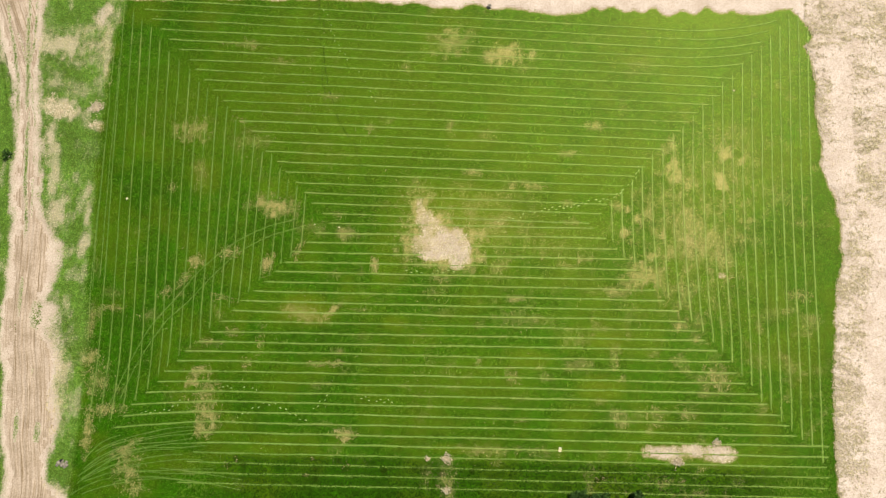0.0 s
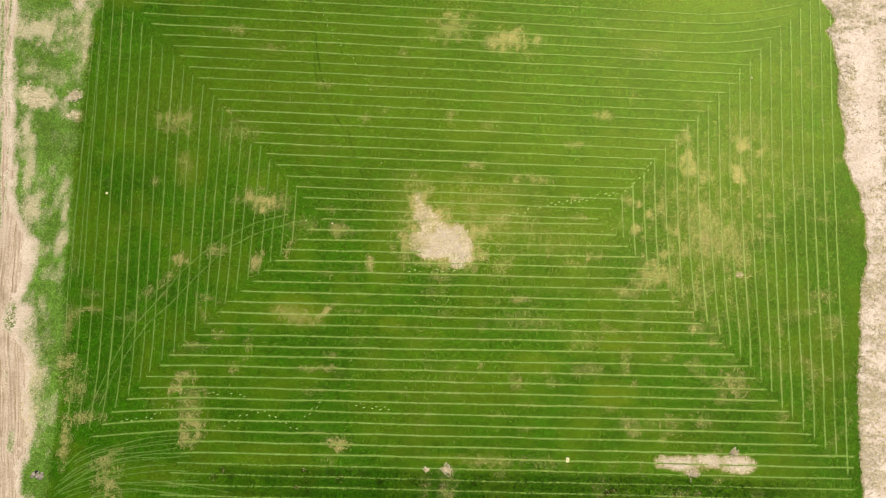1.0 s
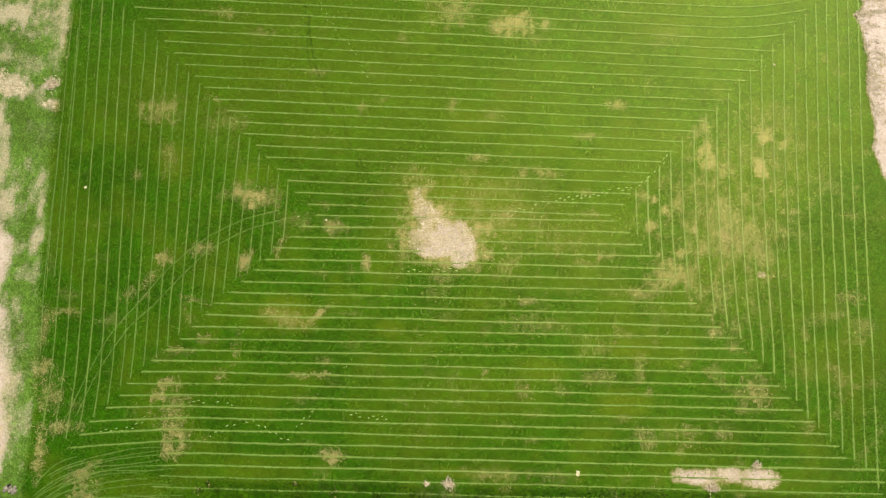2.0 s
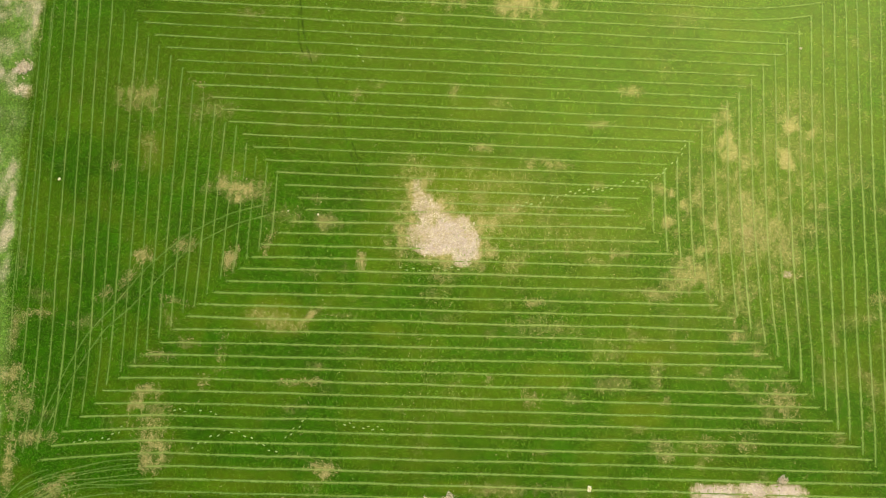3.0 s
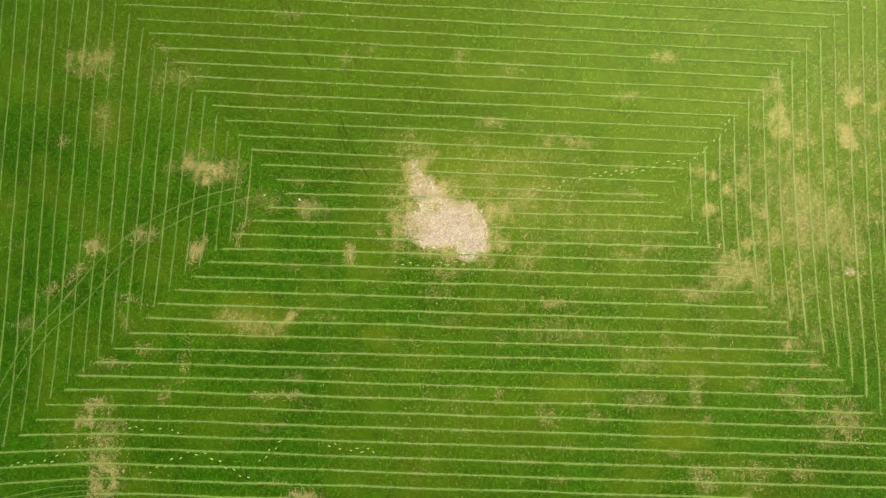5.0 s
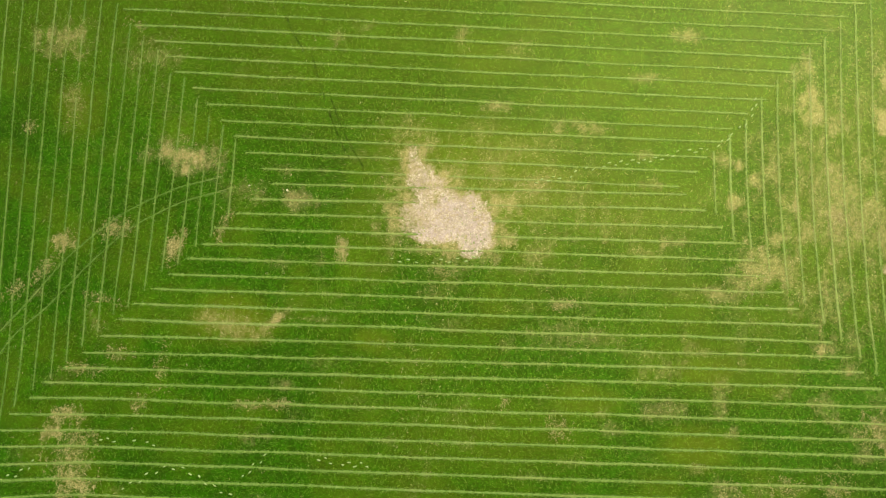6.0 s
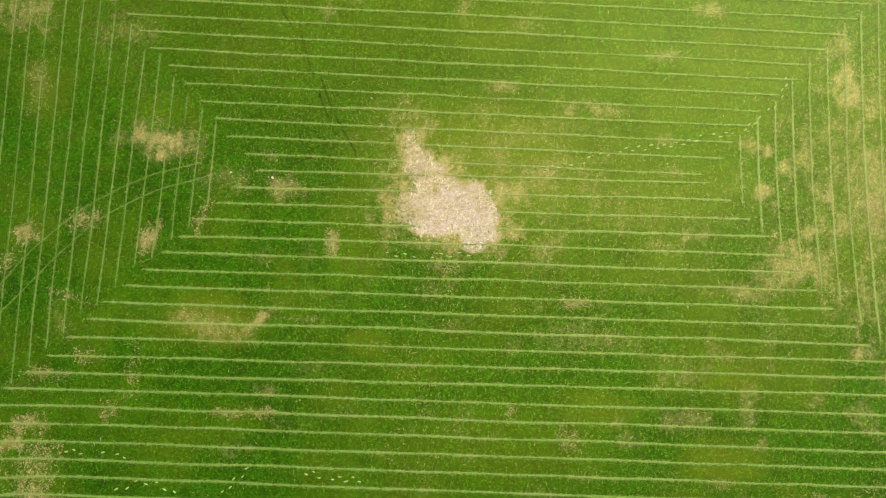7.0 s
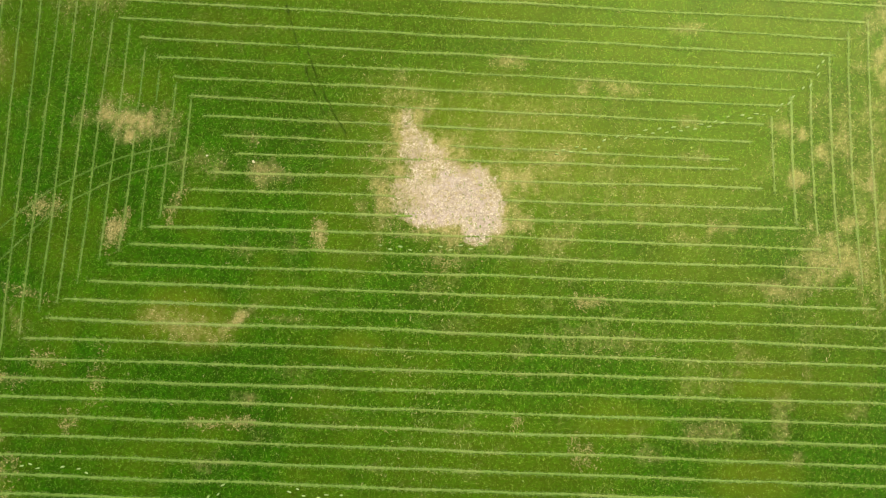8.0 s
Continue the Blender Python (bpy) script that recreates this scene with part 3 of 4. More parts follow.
def survey(x, y):
    """How bare, dry, yellow and verge-like the ground is at x, y."""
    x, y = np.asarray(x, float), np.asarray(y, float)
    layer = {k: np.zeros_like(x) for k in ("soil", "dry", "yellow")}
    for p in PATCHES + [(*q[:6], 0.7 * q[6]) for q in TANGLES]:
        layer[p[0]] = np.maximum(layer[p[0]], patch_mask(p, x, y))
    el, er, et, rr, rl = left_edge(y), right_edge(y), top_edge(x), road_right(y), road_left(y)
    road = smooth(-0.9, 0.6, np.minimum(x - rl, rr - x) + 1.6 * (fbm(x, y * 0.6, 1.3, 3, 4) - 0.5)) * (1 - 0.9 * grass_strip(x, y))
    right = smooth(-0.3, 0.4, x - er)
    top = smooth(-0.3, 0.4, y - et) * (x > el - 2)
    layer["soil"] = np.maximum.reduce((layer["soil"], road, right, top))
    verge = smooth(0.4, -0.6, x - el + 1.2 * (fbm(x, y, 1.5, 2) - 0.5))
    layer["dry"] = np.maximum(layer["dry"], verge * 0.5 * smooth(0.50, 0.72, fbm(x * 1.6, y * 0.7, 3.0, 6, 5)))
    layer["dry"] = np.maximum(layer["dry"], 0.30 * smooth(0.50, 0.72, fbm(x, y, 1.6, 1, 5)) * smooth(0.38, 0.62, fbm(x, y, 11.0, 7)) * (0.7 + 0.7 * smooth(-15, 20, x)))
    layer["yellow"] = np.maximum(layer["yellow"], 0.22 * smooth(0.40, 0.75, fbm(x, y, 5.0, 5, 5)))
    layer["verge"] = verge
    return layer


CELL, WEST, SOUTH, COLS, LINES = 0.2, -70.0, -45.0, 701, 526
_gx, _gy = np.meshgrid(WEST + CELL * np.arange(COLS), SOUTH + CELL * np.arange(LINES))
SURVEY = {k: v.reshape(LINES, COLS).astype(float) for k, v in survey(_gx.ravel(), _gy.ravel()).items()}


def plan(x, y):
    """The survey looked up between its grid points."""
    u = np.clip((np.asarray(x, float) - WEST) / CELL, 0, COLS - 1.001)
    v = np.clip((np.asarray(y, float) - SOUTH) / CELL, 0, LINES - 1.001)
    i, j = u.astype(int), v.astype(int)
    a, b = u - i, v - j
    return {k: (g[j, i] * (1 - a) + g[j, i + 1] * a) * (1 - b) + (g[j + 1, i] * (1 - a) + g[j + 1, i + 1] * a) * b for k, g in SURVEY.items()}


# ---- the ground: one sheet to the horizon ----
def build_ground():
    far = np.array([3000, 1500, 700, 350, 180, 110, 85])
    xs = np.concatenate((-far, np.arange(-70, 70.01, 0.3), far[::-1]))
    ys = np.concatenate((-far, np.arange(-45, 60.01, 0.3), far[::-1]))
    gx, gy = np.meshgrid(xs, ys)
    x, y = gx.ravel(), gy.ravel()
    p = plan(x, y)
    z = height(x, y) - 0.03 * smooth(0.6, 1.0, p["soil"])
    n, m = len(xs), len(ys)
    i = (np.arange(m - 1)[:, None] * n + np.arange(n - 1)).ravel()
    me = mesh_from("ground", np.stack((x, y, z), 1), np.stack((i, i + 1, i + n + 1, i + n), 1), 4,
                   {k: p[k] for k in ("soil", "dry", "yellow", "verge")}, True)
    me.materials.append(GROUND)
    tagged(new("ground", me), "flat field ground of thatch, dry straw and pale earth", "ground", kind="structure")


build_ground()


def soil_sheet(name, label, category, x0, x1, y0, y1, step, inside, shape, material, floats=None):
    """A sheet of bare earth with a ragged rim: inside(x, y) > 0 is kept, shape(x, y) is its relief."""
    xs, ys = np.arange(x0, x1, step), np.arange(y0, y1, step)
    gx, gy = np.meshgrid(xs, ys)
    x, y = gx.ravel(), gy.ravel()
    keep = inside(x, y)
    z = height(x, y) - 0.015 + (0.02 + shape(x, y)) * smooth(0.0, 1.2, keep)
    n, m = len(xs), len(ys)
    i = (np.arange(m - 1)[:, None] * n + np.arange(n - 1)).ravel()
    q = np.stack((i, i + 1, i + n + 1, i + n), 1)
    q = q[(keep > 0)[q].all(1)]
    used = np.unique(q)
    back_to = np.zeros(len(x), int)
    back_to[used] = np.arange(len(used))
    me = mesh_from(name, np.stack((x, y, z), 1)[used], back_to[q], 4, {k: f(x, y)[used] for k, f in (floats or {}).items()}, True)
    me.materials.append(material)
    return tagged(new(name, me), label, category, kind="structure")


def ruts(x, y):
    """Wheel ruts along the road, deepest in the two main tracks."""
    u = x - road_left(y)
    out = 0.02 + 0.06 * fbm(u * 9, y * 0.35, 2.0, 3) + 0.03 * fbm(x, y, 0.8, 2)
    for at, deep in ((0.8, 0.07), (1.2, 0.05), (2.1, 0.05), (2.7, 0.07), (4.1, 0.05)):
        out = out - deep * np.exp(-((u - at - 0.3 * (fbm(y, 0 * y, 12.0, 4) - 0.5)) / 0.15) ** 2)
    return out


soil_sheet("dirt_road", "rutted pale dirt road along the field", "dirt road", -68, -46, -30, 50, 0.15,
           lambda x, y: np.minimum(x - road_left(y), road_right(y) - x) - 0.6 + 3.2 * (fbm(x, y * 0.6, 1.3, 3, 5) - 0.5) - 2.5 * smooth(0.25, 0.6, grass_strip(x, y)), ruts, TRACK,
           {"across": lambda x, y: x - road_left(y)})
soil_sheet("bare_strip", "pale bare earth strip beyond the mown field", "bare earth", -40, 66, 41, 56, 0.25,
           lambda x, y: y - top_edge(x) - 0.2 + 0.6 * (fbm(x, y, 1.2, 5) - 0.5),
           lambda x, y: 0.02 + 0.05 * fbm(x, y, 1.5, 4), SOIL)
soil_sheet("stubble_ground", "pale tilled earth with dry stubble beside the field", "bare earth", 48, 66, -32, 46.0, 0.25,
           lambda x, y: x - right_edge(y) - 0.1 + 1.2 * (fbm(x * 0.5, y * 1.6, 1.2, 6) - 0.5),
           lambda x, y: 0.02 + 0.09 * fbm(x * 0.5, y * 1.4, 0.9, 4), SOIL)

def straw_patch(p):
    """Dried-out tufts where the grass has died off."""
    _, px, py, rx, ry, turn, amount = p
    big = 1.5 * max(rx, ry)
    seed = int(abs(px * 131 + py * 17)) + 5
    x, y = scatter(px - big, px + big, py - big, py + big, 60, seed)
    keep = np.random.RandomState(seed + 1).rand(len(x)) < 0.75 * patch_mask(p, x, y) ** 1.4 * smooth(0.3, 0.6, fbm(x * 1.6, y * 0.8, 0.5, 6, 3))
    x, y = x[keep], y[keep]
    if len(x) < 12:
        return
    thing = new("dry_grass_patch")
    thing.location = (px, py, height(px, py))
    me = tufts("straw", x - px, y - py, 0.03, 0.15, 0.018, 3, STRAW_MAT, None, 0.0, seed + 2, (px, py))
    straw = tagged(new("straw", me), kind="stuff")
    straw.parent = thing
    grade = "bleached straw-coloured dead grass patch in the green field" if amount > 0.65 else "thin yellowed dry grass patch among green grass"
    tagged(thing, grade, "dry patch", group="dry patches in the grass")


for p in PATCHES:
    if p[0] == "dry" and p[6] >= 0.4:
        straw_patch(p)


def tangled_weeds(p):
    """Matted dead stems that stand above the mown grass and shade it."""
    _, px, py, rx, ry, turn, amount = p
    big = 1.4 * max(rx, ry)
    seed = int(abs(px * 71 + py * 29)) + 9
    x, y = scatter(px - big, px + big, py - big, py + big, 170, seed)
    keep = np.random.RandomState(seed + 1).rand(len(x)) < 1.3 * patch_mask(p, x, y) * smooth(0.28, 0.58, fbm(x, y, 0.35, 2, 3))
    x, y = x[keep], y[keep]
    if len(x) < 6:
        return
    thing = new("dead_weed_mat")
    thing.location = (px, py, height(px, py))
    me = tufts("dead_stem", x - px, y - py, 0.05, 0.12, 0.013, 3, TANGLE, None, 0.01, seed + 2, (px, py))
    stem = tagged(new("dead_stem", me), kind="stuff")
    stem.parent = thing
    grade = "dense brown mat of tangled dead weeds on mown grass" if amount > 0.65 else "thin broken mat of brown dead weeds on mown grass"
    tagged(thing, grade, "dead weeds", group="dead weed mats")


for p in TANGLES:
    tangled_weeds(p)


# ---- lines of clippings left by the mower, ring within ring ----
STREWN = np.zeros((860, 1040))          # how thick clippings lie, in steps of 0.1 m from (-50, -40)


def clipping_row(points, thick=1.0, label="pale thin line of mown grass clippings", name="windrow", category="grass row", group="mown rows", vigour=1.0):
    """points: n x 2 along the line."""
    pts = np.asarray(points, float)
    seg = np.hypot(*np.diff(pts, axis=0).T)
    run = np.concatenate(([0], np.cumsum(seg)))
    if run[-1] < 0.8:
        return
    seed = int(abs(pts[0, 0] * 97 + pts[0, 1] * 53)) + 3
    r = np.random.RandomState(seed)
    strong = r.uniform(0.8, 1.1) * vigour
    fade = r.uniform(0.2, 1.0, 2)
    n = int(run[-1] * 46)
    s = np.sort(r.uniform(0, run[-1], n))

    def along(s):
        x, y = np.interp(s, run, pts[:, 0]), np.interp(s, run, pts[:, 1])
        dx, dy = np.interp(s + 0.1, run, pts[:, 0]) - np.interp(s - 0.1, run, pts[:, 0]), np.interp(s + 0.1, run, pts[:, 1]) - np.interp(s - 0.1, run, pts[:, 1])
        long = np.maximum(np.hypot(dx, dy), 1e-4)
        sway = 0.12 * (fbm(s, 0 * s + pts[0, 1] * 7, 4.0, 3, 2) - 0.5)
        return x - dy / long * sway, y + dx / long * sway, -dy / long, dx / long

    def fullness(s, x, y):
        gone = plan(x, y)
        ends = smooth(-0.2, fade[0], s) * smooth(run[-1] + 0.2, run[-1] - fade[1], s)
        return strong * ends * (0.95 + 0.13 * smooth(15, 7, y)) * (0.35 + 0.9 * fbm(s, 0 * s + pts[0, 0] * 3, 3.0, 6, 5)) - 0.35 * gone["dry"] - 0.6 * gone["soil"], gone["dry"]

    # the low ridge that the clippings heap up to
    t = np.arange(0, run[-1], 0.22)
    x, y, nx, ny = along(t)
    f, dead = fullness(t, x, y)
    half = (0.082 if vigour > 0.65 else 0.07) * thick * np.clip(0.5 + 0.6 * f, 0.3, 1.2) * r.uniform(0.55, 1.35, len(t))
    rise = 0.03 * np.clip(f + 0.2, 0.1, 1)
    ridge = np.empty((len(t), 3, 3))
    for i, (side, up) in enumerate(((-1, 0.0), (r.uniform(-0.3, 0.3, len(t)), 1.0), (1, 0.0))):
        qx, qy = x + nx * half * side, y + ny * half * side
        ridge[:, i] = np.stack((qx, qy, height(qx, qy) + rise * up + 0.012 - 0.12 * smooth(0.3, 0.05, f)), 1)
    i = 3 * np.arange(len(t) - 1)
    faces = np.concatenate((np.stack((i, i + 3, i + 4, i + 1), 1), np.stack((i + 1, i + 4, i + 5, i + 2), 1)))
    me = mesh_from("windrow", ridge.reshape(-1, 3), faces, 4, {"dry": np.repeat(0.5 * dead, 3), "full": np.repeat(np.clip(1.6 * f - 0.18, 0, 1), 3) * np.tile((0.4, 1.0, 0.4), len(t))}, True)
    me.materials.append(RIDGE)
    row = tagged(new(name, me), label, category, group=group)
    x, y, nx, ny = along(s)
    f, dead = fullness(s, x, y)
    side = r.randn(n) * 0.24
    i, j = ((y + ny * side + 40) / 0.1).astype(int), ((x + nx * side + 50) / 0.1).astype(int)
    ok = (i >= 0) & (i < 860) & (j >= 0) & (j < 1040)
    np.add.at(STREWN, (i[ok], j[ok]), np.clip(f[ok], 0, 1))
    keep = r.rand(n) < f
    if keep.sum() > 8:
        off = (r.rand(n) + r.rand(n) - 1) * 0.24 * thick
        x, y = x + nx * off, y + ny * off
        me = tufts("loose_grass", x[keep], y[keep], 0.016, 0.10, 0.020, 3, CLIPPINGS, {"dry": 0.5 * dead[keep], "yellow": 0 * x[keep], "lush": (0.3 if vigour < 0.75 else 0.0) + (0.5 if vigour < 0.75 else 0.7) * np.clip(np.abs(off[keep]) / (0.16 * thick), 0, 1) ** 1.3}, 0.04, seed)
        loose = tagged(new("loose_grass", me), kind="stuff")
        loose.parent = row


def wobble(a, seed, by):
    return by * (fbm(a, 0 * a + seed * 3.7, 9.0, seed) - 0.5)


def line(n, a, b):
    return np.linspace(a, b, n)


for j in range(49):
    k = random.uniform(-0.5, 0.5)
    if j < 22:
        mid, slope = 42.13 - 1.3532 * j, -0.0375 + 0.00122 * j
        x0, x1 = -2.87 - 0.967 * mid, 7.0 + 0.922 * mid
    else:
        mid = 43.14 - 1.4174 * j + 0.001526 * j * j
        slope = 0.002 + 0.005 * math.exp(-((j - 22) / 1.5) ** 2) + 0.006 * math.exp(-((j - 33.5) / 1.5) ** 2)
        x0, x1 = -28.2 + 1.01 * mid, 33.0 - 0.978 * mid
    if mid < -14:
        x0, x1 = -30 + 0.4 * (mid + 14), 50
    x0, x1 = x0 + 0.6 * k - 0.3, min(x1 - 0.6 * k + 0.3, 50.5)
    x = line(max(int(x1 - x0), 4), x0, x1)
    yy = mid + slope * x + wobble(x, j, 0.2)
    if j < 5:
        yy = yy + 0.012 * np.clip(x - 32, 0, 30) ** 2          # the corner where the mower swung wide
    if 36 <= j <= 44:
        yy = yy - (0.004 + 0.0018 * (j - 36)) * np.clip(-27 - x, 0, 30) ** 1.6
    clipping_row(np.stack((x, yy), 1), 1.15 if j > 22 else 1.0, vigour=0.88 if j < 11 else 1.0 if j < 45 else 0.84)

for k in range(21):
    x = -44.94 + 1.382 * k - 0.00303 * k * k
    y1, y0 = (-2.87 - x) / 0.967, (x + 28.2) / 1.01
    lean = np.interp(k, (0, 5, 7, 9, 15), (0.014, 0.022, 0.004, 0.004, -0.04))
    if k < 4:
        y0 = max(y0, -13 - k)
    y0, y1 = y0 + random.uniform(-0.6, 0.2), y1 + random.uniform(-0.2, 0.5)
    if y1 - y0 > 1:
        y = line(max(int(y1 - y0), 4), y0, y1)
        side = np.stack((x + lean * (17 - y) + wobble(y, k + 60, 0.16) - 0.0045 * np.clip(-1 - y, 0, 14) ** 2, y), 1)
        clipping_row(side, 1.3, vigour=0.62)
    x = 49.516 - 1.285 * k - 0.00293 * k * k
    y1, y0 = (x - 7.0) / 0.922, (33.0 - x) / 0.978
    y0, y1 = max(y0, -21) + random.uniform(-0.6, 0.2), y1 + random.uniform(-0.2, 0.5)
    if y1 - y0 > 1:
        y = line(max(int(y1 - y0), 4), y0, y1)
        bend = np.interp(k, (0, 5, 8, 12, 20), (0.0002, 0.0003, 0.0013, 0.003, 0.0045)) * np.clip(17 - y, 0, 18) ** 2 + 0.02 * np.clip(y - 21, 0, 30)
        clipping_row(np.stack((x + bend + wobble(y, k + 90, 0.14), y), 1), 1.3, vigour=0.8)


def spread(*p):
    """Points along a smooth line through the given x, y pairs."""
    q = np.array(p, float).reshape(-1, 2)
    run = np.concatenate(([0], np.cumsum(np.hypot(*np.diff(q, axis=0).T))))
    t = np.arange(0, run[-1], 0.5)
    out = np.stack((np.interp(t, run, q[:, 0]), np.interp(t, run, q[:, 1])), 1)
    for _ in range(5):
        out[1:-1] = (out[:-2] + 2 * out[1:-1] + out[2:]) / 4
    return out


SWIRL = dict(vigour=0.6, label="curved pale line of clippings where the mower turned", name="windrow")
clipping_row(spread(-30.92, -15.28, -35.29, -15.68, -38.89, -16.56, -41.72, -17.70, -44.17, -19.04, -45.99, -20.71), 1.0, **SWIRL)
clipping_row(spread(-30.10, -16.47, -34.84, -16.74, -38.09, -17.32, -40.93, -18.46, -43.71, -20.08, -45.62, -21.54), 1.0, **SWIRL)
clipping_row(spread(-37.56, -19.36, -40.43, -20.00, -42.91, -20.91, -45.38, -21.81), 0.9, **SWIRL)
clipping_row(spread(-24.70, -20.98, -29.10, -20.40, -32.78, -19.93, -36.07, -19.74), 0.8, **SWIRL)
clipping_row(spread(-24.62, -22.24, -29.03, -21.52, -34.15, -21.02, -37.81, -20.77), 0.8, **SWIRL)
clipping_row(spread(-39.21, -17.14, -41.30, -18.32, -43.02, -19.64, -44.72, -20.95, -46.41, -22.40), 0.8, **SWIRL)

clipping_row(spread(-38.18, -16.26, -40.66, -17.32, -43.09, -18.80, -45.15, -20.26), 0.7, **SWIRL)
clipping_row(spread(-39.44, -18.70, -41.56, -19.60, -43.80, -20.65, -46.09, -21.97), 0.7, **SWIRL)
clipping_row(spread(-40.79, -15.75, -42.58, -16.23, -43.96, -17.26, -45.28, -18.85), 0.7, **SWIRL)
clipping_row(spread(-41.43, -21.08, -43.57, -21.63, -45.66, -22.66, -47.17, -23.68), 0.7, **SWIRL)


def even(points, n=14):
    """The line cut into n even steps."""
    run = np.concatenate(([0], np.cumsum(np.hypot(*np.diff(points, axis=0).T))))
    t = np.linspace(0, run[-1], n)
    return np.stack((np.interp(t, run, points[:, 0]), np.interp(t, run, points[:, 1])), 1)


FAN_HIGH = even(spread(-31.36, -14.22, -35.73, -14.69, -39.85, -15.59, -42.54, -16.73, -44.75, -18.27, -46.49, -20.02))
FAN_LOW = even(spread(-25.35, -22.26, -30.45, -21.98, -34.82, -21.81, -38.81, -21.92, -42.41, -22.44, -45.56, -23.78))
for i in range(11):
    f = (i + 0.5 + 0.5 * random.uniform(-1, 1)) / 11
    fan = FAN_HIGH * (1 - f) + FAN_LOW * f
    a, b = random.randint(0, 4), random.randint(10, 14)
    clipping_row(fan[a:b] + 0.2 * np.sin(np.arange(a, b) * 0.7 + i)[:, None], 0.8, **{**SWIRL, "vigour": 0.5})

EDGE = dict(vigour=0.55, label="thin pale line of clippings along the field's edge")
clipping_row(spread(-46.10, 37.80, -46.20, 31.20, -46.20, 24.00, -46.30, 17.70, -46.40, 10.70, -46.20, 2.40), 0.9, **EDGE)
clipping_row(spread(-46.30, 23.20, -46.40, 16.90, -46.50, 10.00, -46.50, 2.40, -46.20, -5.00), 0.9, **EDGE)
clipping_row(spread(-45.30, 35.30, -45.30, 27.20, -45.40, 19.30, -45.40, 11.50, -45.40, 3.90), 0.8, **EDGE)

TYRE = dict(vigour=0.5, label="faint pale tyre track across the mown rows", name="tyre_track", category="tyre track", group="tyre tracks")
clipping_row(spread(-18.83, 13.32, -23.70, 11.90, -28.11, 9.49, -32.24, 5.75, -35.13, 1.91, -38.22, -1.74, -40.08, -5.62, -41.93, -10.04, -43.16, -12.95), 1.0, **TYRE)
clipping_row(spread(-18.02, 12.34, -22.88, 10.84, -27.13, 8.45, -30.67, 4.88, -33.45, 1.51, -36.05, -0.79, -38.25, -4.25, -39.93, -7.44, -41.50, -11.62), 1.0, **TYRE)


# ---- grass ----
def strewn(x, y):
    """0..1: clippings lying about, softly spread."""
    g = STREWN
    for _ in range(2):
        g = (g[:, :-2] + g[:, 1:-1] + g[:, 2:]) / 3
        g = np.pad((g[:-2] + g[1:-1] + g[2:]) / 3, 1)
    return np.clip(g[np.clip(((y + 40) / 0.1).astype(int), 0, 859), np.clip(((x + 50) / 0.1).astype(int), 0, 1039)] / 1.9, 0, 1)


def build_grass():
    x, y = scatter(-47.5, 54, -38, 45, 44, 11)
    fuzz = 0.42 * rng.randn(len(x))
    inside = (x > left_edge(y) + fuzz) & (x < right_edge(y) + 0.3 + 2.2 * fuzz * smooth(0.3, 0.6, fbm(x, y, 1.5, 1, 3))) & (y < top_edge(x) + 0.15 + fuzz)
    x, y = x[inside], y[inside]
    p = plan(x, y)
    keep = rng.rand(len(x)) > np.maximum(0.985 * smooth(0.25, 1.0, p["soil"] + 0.5 * (fbm(x, y, 0.5, 2, 3) - 0.5) * smooth(0.1, 0.3, p["soil"])), 0.35 * p["dry"])
    x, y = x[keep], y[keep]
    unmown = smooth(-17.2, -18.4, y - 0.8 * (fbm(x, y, 3.0, 2) - 0.5)) * smooth(-34, -24, x) * (1 - 0.75 * smooth(40, 46, x))
    rim = smooth(49.3, 50.4, x + 0.6 * (fbm(x, y, 1.0, 5) - 0.5))
    r = rng.rand(len(x))
    me = tufts("grass", x, y, 0.019 * (0.7 + 0.6 * r) * (1 + 6.0 * np.maximum(unmown, 0.08 * rim)), 0.11 * (0.8 + 0.5 * r), 0.032 + 0.012 * r, 4, GRASS,
               {"dry": 0.85 * smooth(-0.14, 0.14, 0.95 * p["dry"][keep] - 0.85 * rng.rand(len(x)) - 0.9 * (fbm(x, y, 0.5, 3, 3) - 0.5)) * (0.3 * smooth(0.0, 0.1, p["dry"][keep]) + 0.7 * smooth(0.1, 0.5, p["dry"][keep])), "yellow": p["yellow"][keep] * rng.uniform(0.4, 1, len(x)) * (1 - unmown), "lush": np.maximum(unmown, 0.45 * rim), "strewn": 0.9 * strewn(x, y)}, 0, 21, comb=0.5)
    tagged(new("grass", me), "short mown green grass covering the playing field", "grass", kind="stuff")
    x, y = scatter(-66, -45, -38, 50, 42, 12)
    inside = x < left_edge(y) + 0.2 + 0.3 * rng.randn(len(x))
    x, y = x[inside], y[inside]
    p = plan(x, y)
    p["soil"] = np.minimum(p["soil"], 1 - grass_strip(x, y))
    keep = rng.rand(len(x)) > np.maximum(0.997 * smooth(0.25, 0.75, p["soil"]), 0.5 * p["dry"])
    x, y = x[keep], y[keep]
    me = tufts("verge_grass", x, y, 0.04, 0.13, 0.034, 4, VERGE,
               {"dry": 0.9 * smooth(-0.2, 0.3, 1.2 * p["dry"][keep] - 0.5 * rng.rand(len(x)) - 0.25), "yellow": 0.4 * p["yellow"][keep]}, 0, 22)
    tagged(new("verge_grass", me), "rough lighter green grass on the verge by the road", "grass", kind="stuff")


build_grass()


